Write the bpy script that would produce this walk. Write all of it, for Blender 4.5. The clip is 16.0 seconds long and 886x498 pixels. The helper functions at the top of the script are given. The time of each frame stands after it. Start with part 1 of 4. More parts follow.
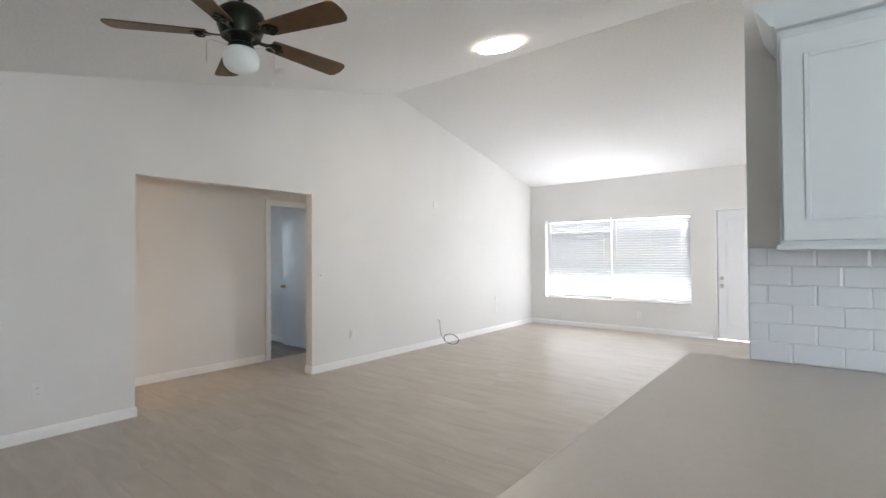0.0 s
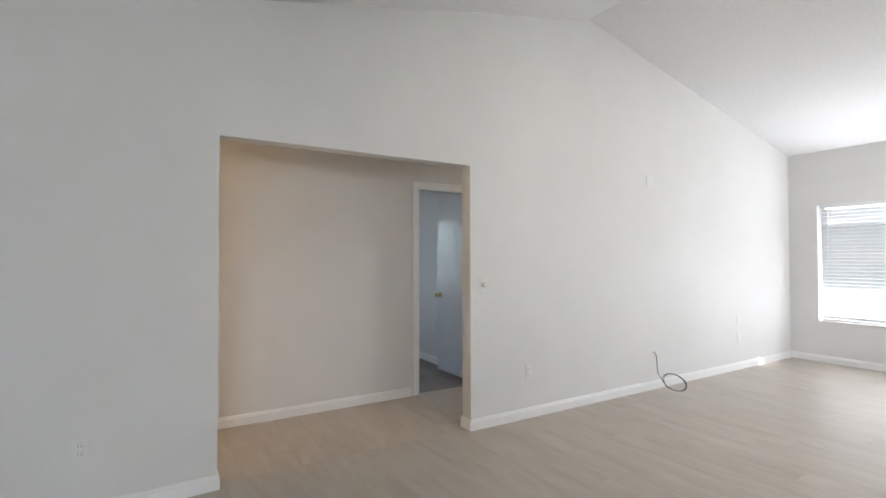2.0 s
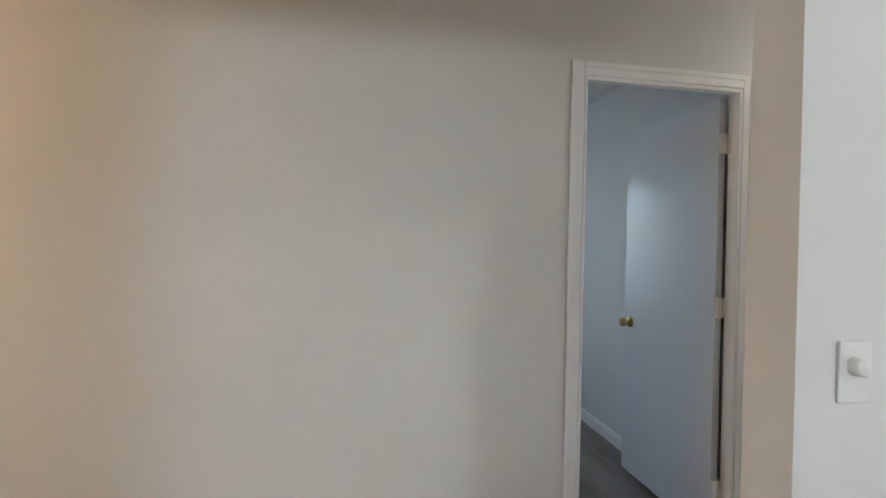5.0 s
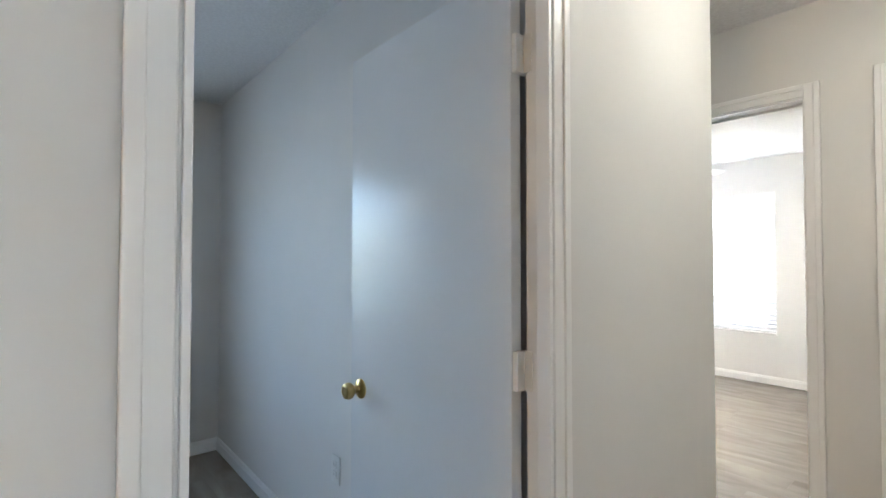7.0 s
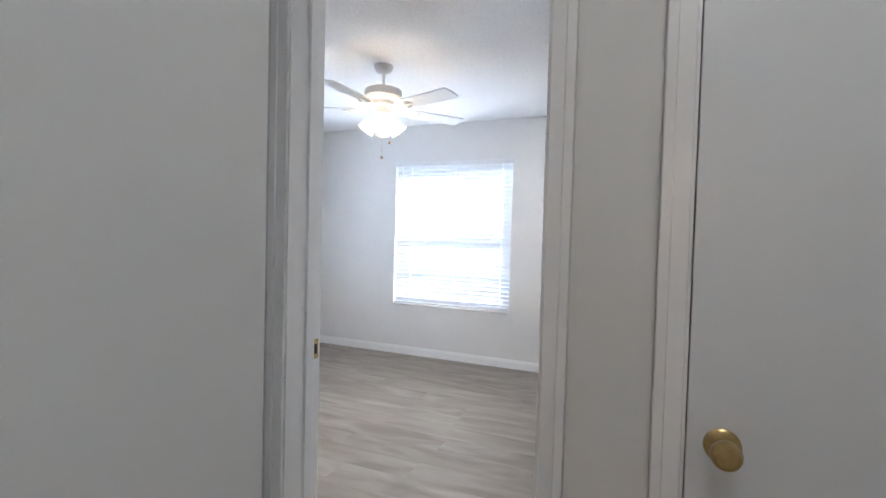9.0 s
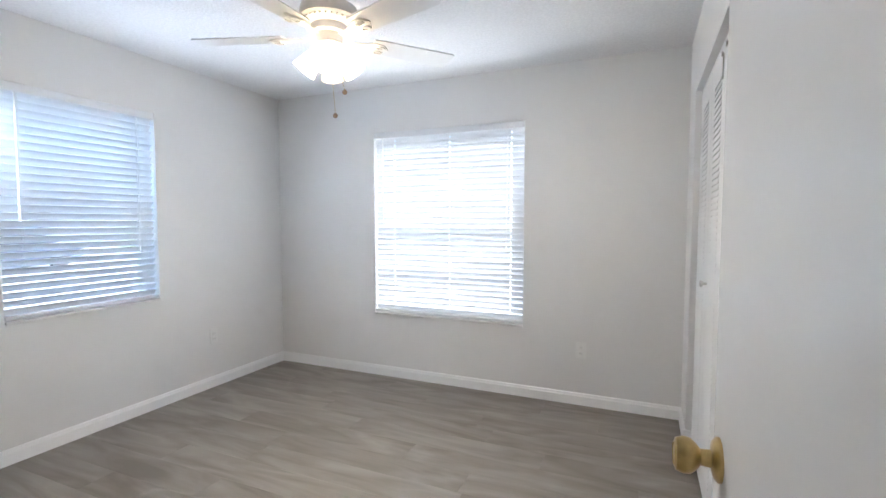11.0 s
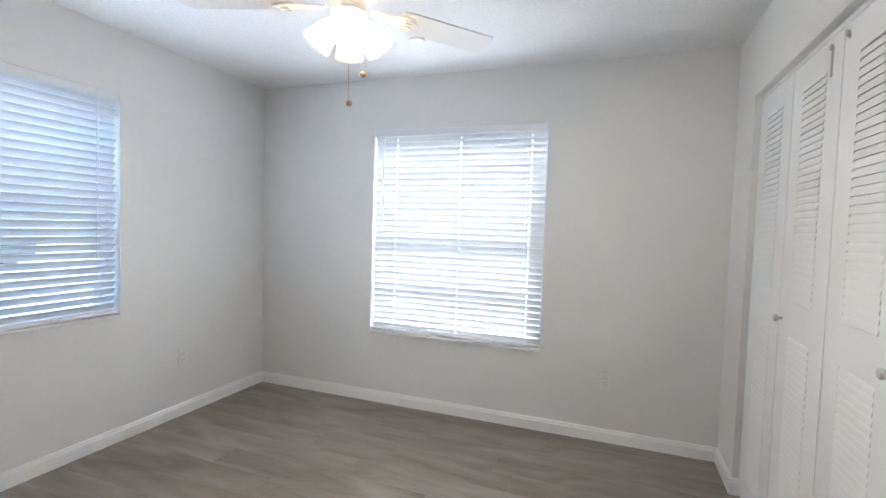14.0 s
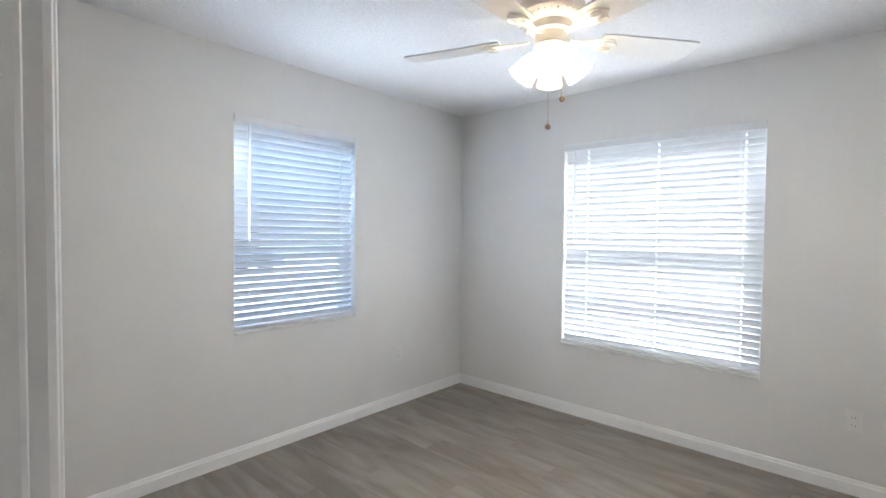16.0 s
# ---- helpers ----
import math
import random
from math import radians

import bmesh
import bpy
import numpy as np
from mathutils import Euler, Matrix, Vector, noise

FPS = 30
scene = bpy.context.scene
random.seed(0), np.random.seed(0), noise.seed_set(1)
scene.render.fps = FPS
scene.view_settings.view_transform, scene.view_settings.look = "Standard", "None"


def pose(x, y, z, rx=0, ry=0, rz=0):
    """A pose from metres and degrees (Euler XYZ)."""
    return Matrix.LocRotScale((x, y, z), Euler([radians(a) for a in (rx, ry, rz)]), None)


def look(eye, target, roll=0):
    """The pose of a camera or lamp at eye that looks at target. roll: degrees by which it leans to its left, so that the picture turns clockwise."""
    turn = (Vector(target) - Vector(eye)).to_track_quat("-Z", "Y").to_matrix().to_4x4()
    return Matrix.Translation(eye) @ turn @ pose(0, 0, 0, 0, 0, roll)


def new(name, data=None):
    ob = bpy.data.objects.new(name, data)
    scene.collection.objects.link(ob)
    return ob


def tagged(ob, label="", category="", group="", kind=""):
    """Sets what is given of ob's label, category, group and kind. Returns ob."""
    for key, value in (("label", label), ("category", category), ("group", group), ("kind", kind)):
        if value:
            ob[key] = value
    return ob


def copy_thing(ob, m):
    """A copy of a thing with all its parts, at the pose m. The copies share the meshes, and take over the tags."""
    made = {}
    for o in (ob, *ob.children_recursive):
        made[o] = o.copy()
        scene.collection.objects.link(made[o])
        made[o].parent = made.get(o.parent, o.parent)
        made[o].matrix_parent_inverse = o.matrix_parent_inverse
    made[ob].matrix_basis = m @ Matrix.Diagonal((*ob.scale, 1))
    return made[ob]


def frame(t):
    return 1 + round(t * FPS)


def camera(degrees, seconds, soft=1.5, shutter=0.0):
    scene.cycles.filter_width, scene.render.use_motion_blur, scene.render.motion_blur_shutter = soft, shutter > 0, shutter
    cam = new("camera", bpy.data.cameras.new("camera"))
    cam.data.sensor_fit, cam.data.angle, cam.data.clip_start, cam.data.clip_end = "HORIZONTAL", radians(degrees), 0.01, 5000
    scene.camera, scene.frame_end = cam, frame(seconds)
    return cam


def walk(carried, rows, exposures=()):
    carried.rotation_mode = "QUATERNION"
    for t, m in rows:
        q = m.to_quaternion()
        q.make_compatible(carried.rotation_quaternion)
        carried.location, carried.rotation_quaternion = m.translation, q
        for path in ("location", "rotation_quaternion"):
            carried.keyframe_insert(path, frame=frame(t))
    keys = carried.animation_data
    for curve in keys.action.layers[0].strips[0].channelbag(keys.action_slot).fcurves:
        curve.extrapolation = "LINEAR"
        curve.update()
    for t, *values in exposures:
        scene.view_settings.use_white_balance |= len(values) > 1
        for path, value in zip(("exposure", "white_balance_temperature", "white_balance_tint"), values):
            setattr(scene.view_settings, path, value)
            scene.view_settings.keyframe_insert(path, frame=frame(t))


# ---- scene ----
cam = camera(87.0, 16.0)
PATH = [
    (0, (4.541, -0.312, 1.344), (3.283, 1.242, 1.373), -0.4),
    (0.5, (4.154, -0.034, 1.334), (2.706, 1.346, 1.347), -0.0),
    (1, (3.761, 0.263, 1.334), (2.184, 1.493, 1.343), -0.1),
    (1.5, (3.365, 0.551, 1.311), (1.704, 1.665, 1.342), -0.1),
    (2, (3.013, 0.852, 1.331), (1.298, 1.879, 1.373), -0.1),
    (2.5, (2.65, 1.162, 1.332), (0.883, 2.098, 1.37), 0.2),
    (3, (2.256, 1.391, 1.312), (0.408, 2.155, 1.326), 0.9),
    (3.5, (1.9, 1.631, 1.309), (-0.025, 2.173, 1.294), 0.9),
    (4, (1.531, 1.829, 1.315), (-0.433, 2.209, 1.299), 1.1),
    (4.2, (1.372, 1.91, 1.32), (-0.604, 2.218, 1.298), 1.4),
    (6.3, (-0.147, 2.523, 1.355), (-1.996, 3.285, 1.398), -0.3),
    (6.6, (-0.286, 2.698, 1.339), (-2.032, 3.672, 1.402), -0.3),
    (7, (-0.425, 2.879, 1.332), (-1.945, 4.178, 1.378), -0.0),
    (7.5, (-0.566, 3.203, 1.321), (-1.783, 4.791, 1.324), 0.5),
    (8, (-0.635, 3.559, 1.33), (-1.622, 5.298, 1.303), 0.6),
    (8.5, (-0.677, 3.932, 1.332), (-1.524, 5.744, 1.289), 0.8),
    (9, (-0.745, 4.35, 1.292), (-1.521, 6.192, 1.232), 1.5),
    (9.2, (-0.773, 4.498, 1.284), (-1.539, 6.344, 1.218), 1.4),
    (11.3, (-1.135, 5.467, 1.323), (-1.929, 7.298, 1.199), -0.1),
    (11.5, (-1.174, 5.51, 1.322), (-1.93, 7.358, 1.198), -0.3),
    (12, (-1.268, 5.606, 1.334), (-1.908, 7.497, 1.202), -0.7),
    (12.5, (-1.367, 5.671, 1.341), (-1.904, 7.594, 1.226), -0.4),
    (13, (-1.411, 5.705, 1.345), (-1.93, 7.634, 1.243), 0.6),
    (13.5, (-1.43, 5.7, 1.345), (-2.007, 7.613, 1.252), 1.4),
    (14, (-1.465, 5.663, 1.352), (-2.153, 7.538, 1.258), 1.8),
    (14.5, (-1.487, 5.628, 1.352), (-2.398, 7.406, 1.258), 1.6),
    (15, (-1.491, 5.59, 1.347), (-2.605, 7.249, 1.261), 1.3),
    (15.5, (-1.485, 5.552, 1.353), (-2.733, 7.114, 1.282), 0.8),
    (16, (-1.472, 5.507, 1.374), (-2.809, 6.993, 1.309), 0.6),
]

# seconds, stops, kelvin, tint of the camera's own exposure and white balance
EXPOSURES = [(0, 2.97, 6400, 14), (2.5, 2.95, 6300, 13), (4.2, 3.0, 6150, 11), (6.3, 3.25, 6000, 9), (6.6, 3.45, 5950, 9), (7.0, 3.7, 5900, 9), (7.5, 3.66, 5850, 10), (8.0, 3.22, 5700, 11), (8.6, 3.05, 5550, 12), (9.2, 2.88, 5300, 12), (11.3, 2.68, 5680, 11), (13.0, 2.54, 5700, 11), (16, 2.54, 5720, 10)]
walk(cam, [(t, look(eye, target, roll)) for t, eye, target, roll in PATH], EXPOSURES)
P_LIVING, P_FRONT, P_BACK, P_KITCHEN, P_FAN, P_HALL, P_HALL_END, P_DISC = 6, 2.5, 0.90, 5.4, 5.8, 0.14, 4.2, 2.2

# ---- light and world ----
SUN_DIR = Vector((-0.268, -0.717, -0.643))        # travel of the sunlight
sun = new("sun", bpy.data.lights.new("sun", "SUN"))
sun.data.energy, sun.data.angle, sun.data.color = 2.8, radians(0.42), (1.0, 0.95, 0.87)
sun.matrix_world = look((0, 0, 0), SUN_DIR)
world = bpy.data.worlds.new("world")
scene.world = world
world.use_nodes = True
wn = world.node_tree.nodes
sky = wn.new("ShaderNodeTexSky")
sky.sky_type, sky.sun_disc = "NISHITA", False
sky.sun_elevation, sky.sun_rotation = radians(40), radians(20)
wn["Background"].inputs["Strength"].default_value = 0.15
world.node_tree.links.new(sky.outputs["Color"], wn["Background"].inputs["Color"])


def area_lamp(name, eye, target, sx, sy, power, colour, spread=180):
    la = bpy.data.lights.new(name, "AREA")
    la.shape, la.size, la.size_y, la.energy, la.color = "RECTANGLE", sx, sy, power, colour
    la.spread = radians(spread)
    ob = new(name, la)
    ob.matrix_world = look(eye, target)
    return ob


def point_lamp(name, at, power, colour, size=0.05):
    la = bpy.data.lights.new(name, "POINT")
    la.energy, la.color, la.shadow_soft_size = power, colour, size
    ob = new(name, la)
    ob.location = at
    return ob


SKYBLUE, SUNNY, WARM = (0.66, 0.83, 1.0), (0.96, 0.98, 1.0), (1.0, 0.62, 0.30)
# lamps added outside the blinds, standing in for sky light
area_lamp("window_light_living", (1.61, 8.80, 2.36), (1.61, 8.20, 1.20), 2.5, 0.7, P_LIVING * 0.75, SUNNY, 130)
area_lamp("window_light_front", (-2.55, 9.40, 2.45), (-2.55, 8.88, 1.40), 1.25, 0.5, P_FRONT * 0.12, SUNNY, 120)
# strip lamp added in the reveal to brighten the wall beside the window
area_lamp("window_light_living_side", (2.84, 8.095, 1.27), (2.04, 7.50, 1.32), 0.10, 1.35, P_LIVING * 0.26, SUNNY, 104)
# added lamp: sun glow from under the porch roof, through the blinds' lower third
area_lamp("window_light_living_low", (1.61, 8.095, 0.72), (1.61, 7.10, 0.74), 2.48, 0.30, P_LIVING * 0.26, SUNNY, 170)
# fill lamp at a made-up dining window out of view, brightens the front wall
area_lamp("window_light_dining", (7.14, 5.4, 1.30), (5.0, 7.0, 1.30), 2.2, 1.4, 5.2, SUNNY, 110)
# added lamps for the light that the tilted slats throw up to the ceiling
area_lamp("window_light_living_up", (1.61, 8.09, 1.74), (1.61, 7.59, 2.60), 2.45, 0.12, P_LIVING * 0.25, SUNNY, 130)
area_lamp("window_light_front_up", (-2.55, 8.79, 1.15), (-2.55, 8.09, 2.15), 1.22, 0.08, 0.5, (1.0, 0.98, 0.95), 90)
area_lamp("window_light_side_up", (-4.20, 7.165, 1.20), (-3.50, 7.165, 2.20), 0.84, 0.08, 0.5, (0.95, 0.97, 1.0), 90)
# added strip lamps for sidelong daylight from the edges of the two bedroom windows
area_lamp("window_light_side_edge", (-4.20, 6.78, 1.42), (-3.65, 7.61, 1.58), 0.08, 1.25, 0.7, (0.96, 0.98, 1.0), 78)
area_lamp("window_light_front_edge", (-1.96, 8.79, 1.30), (-2.79, 8.24, 1.42), 0.08, 1.45, 0.45, SUNNY, 78)
# lamp added above the side window, in place of blue sky on the slats
area_lamp("window_light_side_sky", (-4.78, 7.165, 2.45), (-4.26, 7.165, 1.45), 0.86, 0.5, 8.0, (0.46, 0.71, 1.0), 120)
area_lamp("window_light_back_bedroom", (-4.22, 2.4, 1.42), (-2.0, 2.4, 1.3), 1.08, 1.2, P_BACK, SKYBLUE)
# lamp at an unseen kitchen window, assumed from tile glints, fills the room
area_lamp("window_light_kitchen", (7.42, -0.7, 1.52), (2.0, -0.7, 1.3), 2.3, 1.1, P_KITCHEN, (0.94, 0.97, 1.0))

# ---- materials ----
MATS = {}


def mat(name, colour, rough=0.5, metal=0.0, grain=0.0, scale=40.0, bump=0.0, bump_scale=150.0, spec=0.5, coat=0.0, stain=0.0, vary=0.0):
    """A paint or metal with fine grain, broad stains and relief."""
    m = bpy.data.materials.new(name)
    m.use_nodes = True
    n, l = m.node_tree.nodes, m.node_tree.links
    b = n["Principled BSDF"]
    b.inputs["Roughness"].default_value, b.inputs["Metallic"].default_value = rough, metal
    b.inputs["Specular IOR Level"].default_value = spec
    b.inputs["Coat Weight"].default_value = coat
    base = colour
    co = n.new("ShaderNodeTexCoord")
    rgb = n.new("ShaderNodeRGB")
    rgb.outputs[0].default_value = (*base, 1)
    out = rgb.outputs[0]
    for amount, sc, detail in ((grain, scale, 4.0), (stain, 1.3, 5.0)):
        if amount:
            t = n.new("ShaderNodeTexNoise")
            t.inputs["Scale"].default_value, t.inputs["Detail"].default_value = sc, detail
            l.new(co.outputs["Object"], t.inputs["Vector"])
            r = n.new("ShaderNodeMapRange")
            r.inputs["From Min"].default_value, r.inputs["From Max"].default_value = 0.3, 0.7
            r.inputs["To Min"].default_value, r.inputs["To Max"].default_value = 1 - amount, 1 + amount
            l.new(t.outputs["Fac"], r.inputs["Value"])
            v = n.new("ShaderNodeVectorMath")
            v.operation = "SCALE"
            l.new(out, v.inputs[0])
            l.new(r.outputs["Result"], v.inputs["Scale"])
            out = v.outputs[0]
    l.new(out, b.inputs["Base Color"])
    if bump:
        t = n.new("ShaderNodeTexNoise")
        t.inputs["Scale"].default_value, t.inputs["Detail"].default_value = bump_scale, 3.0
        l.new(co.outputs["Object"], t.inputs["Vector"])
        u = n.new("ShaderNodeBump")
        u.inputs["Strength"].default_value, u.inputs["Distance"].default_value = bump, 0.004
        l.new(t.outputs["Fac"], u.inputs["Height"])
        l.new(u.outputs["Normal"], b.inputs["Normal"])
    MATS[name] = m
    return m


def plank_mat(name, dark, light, rough):
    """Wood-look vinyl: long grain along x, each plank with a tone and an offset of its own."""
    m = bpy.data.materials.new(name)
    m.use_nodes = True
    n, l = m.node_tree.nodes, m.node_tree.links
    b = n["Principled BSDF"]
    co, oi = n.new("ShaderNodeTexCoord"), n.new("ShaderNodeObjectInfo")
    geo = n.new("ShaderNodeNewGeometry")
    add = n.new("ShaderNodeVectorMath")
    add.operation = "MULTIPLY_ADD"
    l.new(oi.outputs["Random"], add.inputs[0])
    add.inputs[1].default_value = (37.0, 11.0, 5.0)
    l.new(geo.outputs["Position"], add.inputs[2])

    def streak(sx, sy, scale, detail, dist):
        mp = n.new("ShaderNodeMapping")
        mp.inputs["Scale"].default_value = (sx, sy, 1)
        l.new(add.outputs[0], mp.inputs["Vector"])
        t = n.new("ShaderNodeTexNoise")
        t.inputs["Scale"].default_value, t.inputs["Detail"].default_value, t.inputs["Distortion"].default_value = scale, detail, dist
        l.new(mp.outputs[0], t.inputs["Vector"])
        return t.outputs["Fac"]
    broad, fine = streak(0.75, 3.2, 2.2, 2.5, 1.0), streak(1.6, 42.0, 2.5, 5.0, 0.3)
    mix = n.new("ShaderNodeMix")
    mix.inputs["Factor"].default_value = 0.11
    l.new(broad, mix.inputs["A"])
    l.new(fine, mix.inputs["B"])
    off = n.new("ShaderNodeMath")
    off.operation = "MULTIPLY_ADD"
    l.new(oi.outputs["Random"], off.inputs[0])
    off.inputs[1].default_value = 0.06
    l.new(mix.outputs[0], off.inputs[2])
    ramp = n.new("ShaderNodeValToRGB")
    ramp.color_ramp.elements[0].position, ramp.color_ramp.elements[1].position = 0.34, 0.76
    ramp.color_ramp.elements[0].color, ramp.color_ramp.elements[1].color = (*dark, 1), (*light, 1)
    l.new(off.outputs[0], ramp.inputs["Fac"])
    l.new(ramp.outputs["Color"], b.inputs["Base Color"])
    b.inputs["Roughness"].default_value = rough
    u = n.new("ShaderNodeBump")
    u.inputs["Strength"].default_value, u.inputs["Distance"].default_value = 0.12, 0.001
    l.new(fine, u.inputs["Height"])
    l.new(u.outputs["Normal"], b.inputs["Normal"])
    MATS[name] = m
    return m


def glow_mat(name, colour, strength, body):
    m = mat(name, body, 0.3)
    b = m.node_tree.nodes["Principled BSDF"]
    b.inputs["Emission Color"].default_value = (*colour, 1)
    b.inputs["Emission Strength"].default_value = strength
    return m


def glass_mat(name):
    m = mat(name, (0.95, 0.98, 1.0), 0.0)
    b = m.node_tree.nodes["Principled BSDF"]
    b.inputs["Transmission Weight"].default_value = 1.0
    b.inputs["IOR"].default_value = 1.45
    return m


def slat_mat(name):
    m = mat(name, (0.74, 0.75, 0.76), 0.75, grain=0.02, scale=8, spec=0.1)
    b = m.node_tree.nodes["Principled BSDF"]
    n, l = m.node_tree.nodes, m.node_tree.links
    tr = n.new("ShaderNodeBsdfTranslucent")
    tr.inputs["Color"].default_value = (0.8, 0.82, 0.85, 1)
    mx = n.new("ShaderNodeMixShader")
    mx.inputs["Fac"].default_value = 0.15
    l.new(b.outputs[0], mx.inputs[1])
    l.new(tr.outputs[0], mx.inputs[2])
    l.new(mx.outputs[0], n["Material Output"].inputs["Surface"])
    return m


WALL = mat("wall_paint", (0.735, 0.73, 0.715), 0.55, grain=0.012, scale=3, stain=0.02, bump=0.04, bump_scale=240, spec=0.3)
CEIL = mat("ceiling_texture", (0.80, 0.80, 0.80), 0.9, grain=0.05, scale=70, bump=0.9, bump_scale=75, spec=0.1)
TRIM = mat("trim_gloss_paint", (0.845, 0.845, 0.84), 0.28, grain=0.015, scale=12, bump=0.04, bump_scale=60)
DOORP = mat("door_semigloss_paint", (0.76, 0.775, 0.79), 0.27, grain=0.01, scale=5, bump=0.03, bump_scale=35, spec=0.34)
BIFOLD = mat("bifold_white_enamel", (0.80, 0.81, 0.81), 0.35, grain=0.01, scale=6)
DARK = mat("dark_void", (0.02, 0.02, 0.02), 0.9)
FLOOR_L = plank_mat("light_oak_vinyl", (0.435, 0.39, 0.335), (0.535, 0.495, 0.435), 0.40)
FLOOR_B = plank_mat("grey_oak_vinyl", (0.165, 0.143, 0.117), (0.315, 0.285, 0.245), 0.44)
SUBFLOOR = mat("plank_joint", (0.22, 0.195, 0.165), 0.9, grain=0.1)
BRASS = mat("aged_brass", (0.52, 0.39, 0.17), 0.28, metal=1.0, grain=0.15, scale=60)
CHROME = mat("brushed_nickel", (0.62, 0.61, 0.59), 0.3, metal=1.0, grain=0.05)
HINGE = mat("painted_hinge", (0.78, 0.77, 0.74), 0.35, grain=0.04)
PLASTIC = mat("white_plastic", (0.76, 0.76, 0.74), 0.35, grain=0.01)
SLOT = mat("outlet_slot", (0.30, 0.29, 0.28), 0.6)
SLAT = slat_mat("blind_slat_vinyl")
CORD = mat("blind_cord", (0.72, 0.72, 0.70), 0.8, grain=0.05)
ALU = mat("white_aluminium", (0.74, 0.75, 0.76), 0.4, grain=0.02)
GLASS = glass_mat("window_glass")
SILL = mat("marble_sill", (0.70, 0.69, 0.67), 0.3, grain=0.08, scale=14, stain=0.06)
BLACK_CABLE = mat("black_cable", (0.03, 0.03, 0.03), 0.45, grain=0.1)
WALNUT = mat("walnut_blade", (0.105, 0.052, 0.015), 0.45, grain=0.22, scale=14, stain=0.15)
BRONZE = mat("oil_rubbed_bronze", (0.022, 0.026, 0.018), 0.3, metal=0.7, grain=0.2)
OPAL = glow_mat("opal_globe", (1.0, 0.97, 0.9), 0.005, (0.70, 0.78, 0.78))
TULIP = glow_mat("lit_frosted_shade", (1.0, 0.80, 0.54), 1.7, (0.9, 0.88, 0.82))
FROST = mat("frosted_glass_unlit", (0.62, 0.62, 0.63), 0.4, grain=0.02)
for glass, tint, share in ((TULIP, (1.0, 0.90, 0.76, 1), 0.45), (FROST, (0.7, 0.7, 0.7, 1), 0.5)):
    n, l = glass.node_tree.nodes, glass.node_tree.links
    tr, mx = n.new("ShaderNodeBsdfTranslucent"), n.new("ShaderNodeMixShader")
    tr.inputs["Color"].default_value, mx.inputs["Fac"].default_value = tint, share
    l.new(n["Principled BSDF"].outputs[0], mx.inputs[1])
    l.new(tr.outputs[0], mx.inputs[2])
    l.new(mx.outputs[0], n["Material Output"].inputs["Surface"])
TULIP_LOW = glow_mat("dim_frosted_shade", (1.0, 0.72, 0.42), 0.5, (0.9, 0.88, 0.82))
DISC = glow_mat("lit_led_disc", (1.0, 0.90, 0.72), 2.0, (0.9, 0.9, 0.88))
FANW = mat("fan_white_enamel", (0.80, 0.79, 0.77), 0.35, grain=0.02)
BLADEW = mat("fan_blade_white", (0.74, 0.74, 0.73), 0.4, grain=0.03, scale=9)
TILE = mat("subway_tile_glaze", (0.72, 0.76, 0.80), 0.09, grain=0.015, scale=4, spec=0.6)
GROUT = mat("tile_grout", (0.72, 0.76, 0.79), 0.6, grain=0.03)
BEAD = mat("wooden_bead", (0.30, 0.20, 0.12), 0.45, grain=0.12, scale=90)
COUNTER = mat("beige_quartz", (0.55, 0.50, 0.43), 0.30, grain=0.022, scale=70, stain=0.035)
CABINET = mat("cabinet_white_lacquer", (0.66, 0.72, 0.745), 0.38, grain=0.01, scale=6)
STUCCO = mat("neighbour_stucco", (0.42, 0.45, 0.50), 0.9, grain=0.1, scale=20, stain=0.08)
ROOFM = mat("neighbour_shingle", (0.13, 0.13, 0.14), 0.9, grain=0.3, scale=30)
GRASS = mat("lawn", (0.10, 0.14, 0.05), 0.95, grain=0.35, scale=25, stain=0.25)
CONCRETE = mat("sunlit_concrete", (0.50, 0.48, 0.45), 0.9, grain=0.1, scale=12, stain=0.1)
CARPAINT = mat("dark_blue_car_paint", (0.04, 0.06, 0.11), 0.15, coat=0.6, grain=0.02)
TYRE = mat("tyre_rubber", (0.02, 0.02, 0.02), 0.8, grain=0.1)
CARGLASS = mat("car_glass", (0.03, 0.04, 0.05), 0.05, spec=0.8)

# ---- mesh helpers ----


def box(bm, lo, hi, bevel=0.0):
    x0, y0, z0 = lo
    x1, y1, z1 = hi
    r = bmesh.ops.create_cube(bm, size=1.0, matrix=Matrix.Translation(((x0 + x1) / 2, (y0 + y1) / 2, (z0 + z1) / 2)) @ Matrix.Diagonal((x1 - x0, y1 - y0, z1 - z0, 1)))
    if bevel:
        es = list({e for v in r["verts"] for e in v.link_edges})
        bmesh.ops.bevel(bm, geom=es, offset=bevel, segments=2, affect="EDGES", profile=0.5)


def cyl(bm, a, b, r0, r1=None, seg=20):
    a, b = Vector(a), Vector(b)
    m = Matrix.Translation((a + b) / 2) @ (b - a).to_track_quat("Z", "Y").to_matrix().to_4x4()
    bmesh.ops.create_cone(bm, cap_ends=True, segments=seg, radius1=r0, radius2=r0 if r1 is None else r1, depth=(b - a).length, matrix=m)


def lathe(bm, rows, m=None, seg=24, closed=True):
    """Turns rows of (radius, height) about z."""
    m = m or Matrix()
    rings = []
    for r, z in rows:
        rings.append([bm.verts.new(m @ Vector((r * math.cos(2 * math.pi * i / seg), r * math.sin(2 * math.pi * i / seg), z))) for i in range(seg)])
    for p, q in zip(rings, rings[1:]):
        for i in range(seg):
            bm.faces.new((p[i], p[(i + 1) % seg], q[(i + 1) % seg], q[i]))
    if closed:
        bm.faces.new(rings[0][::-1])
        bm.faces.new(rings[-1])


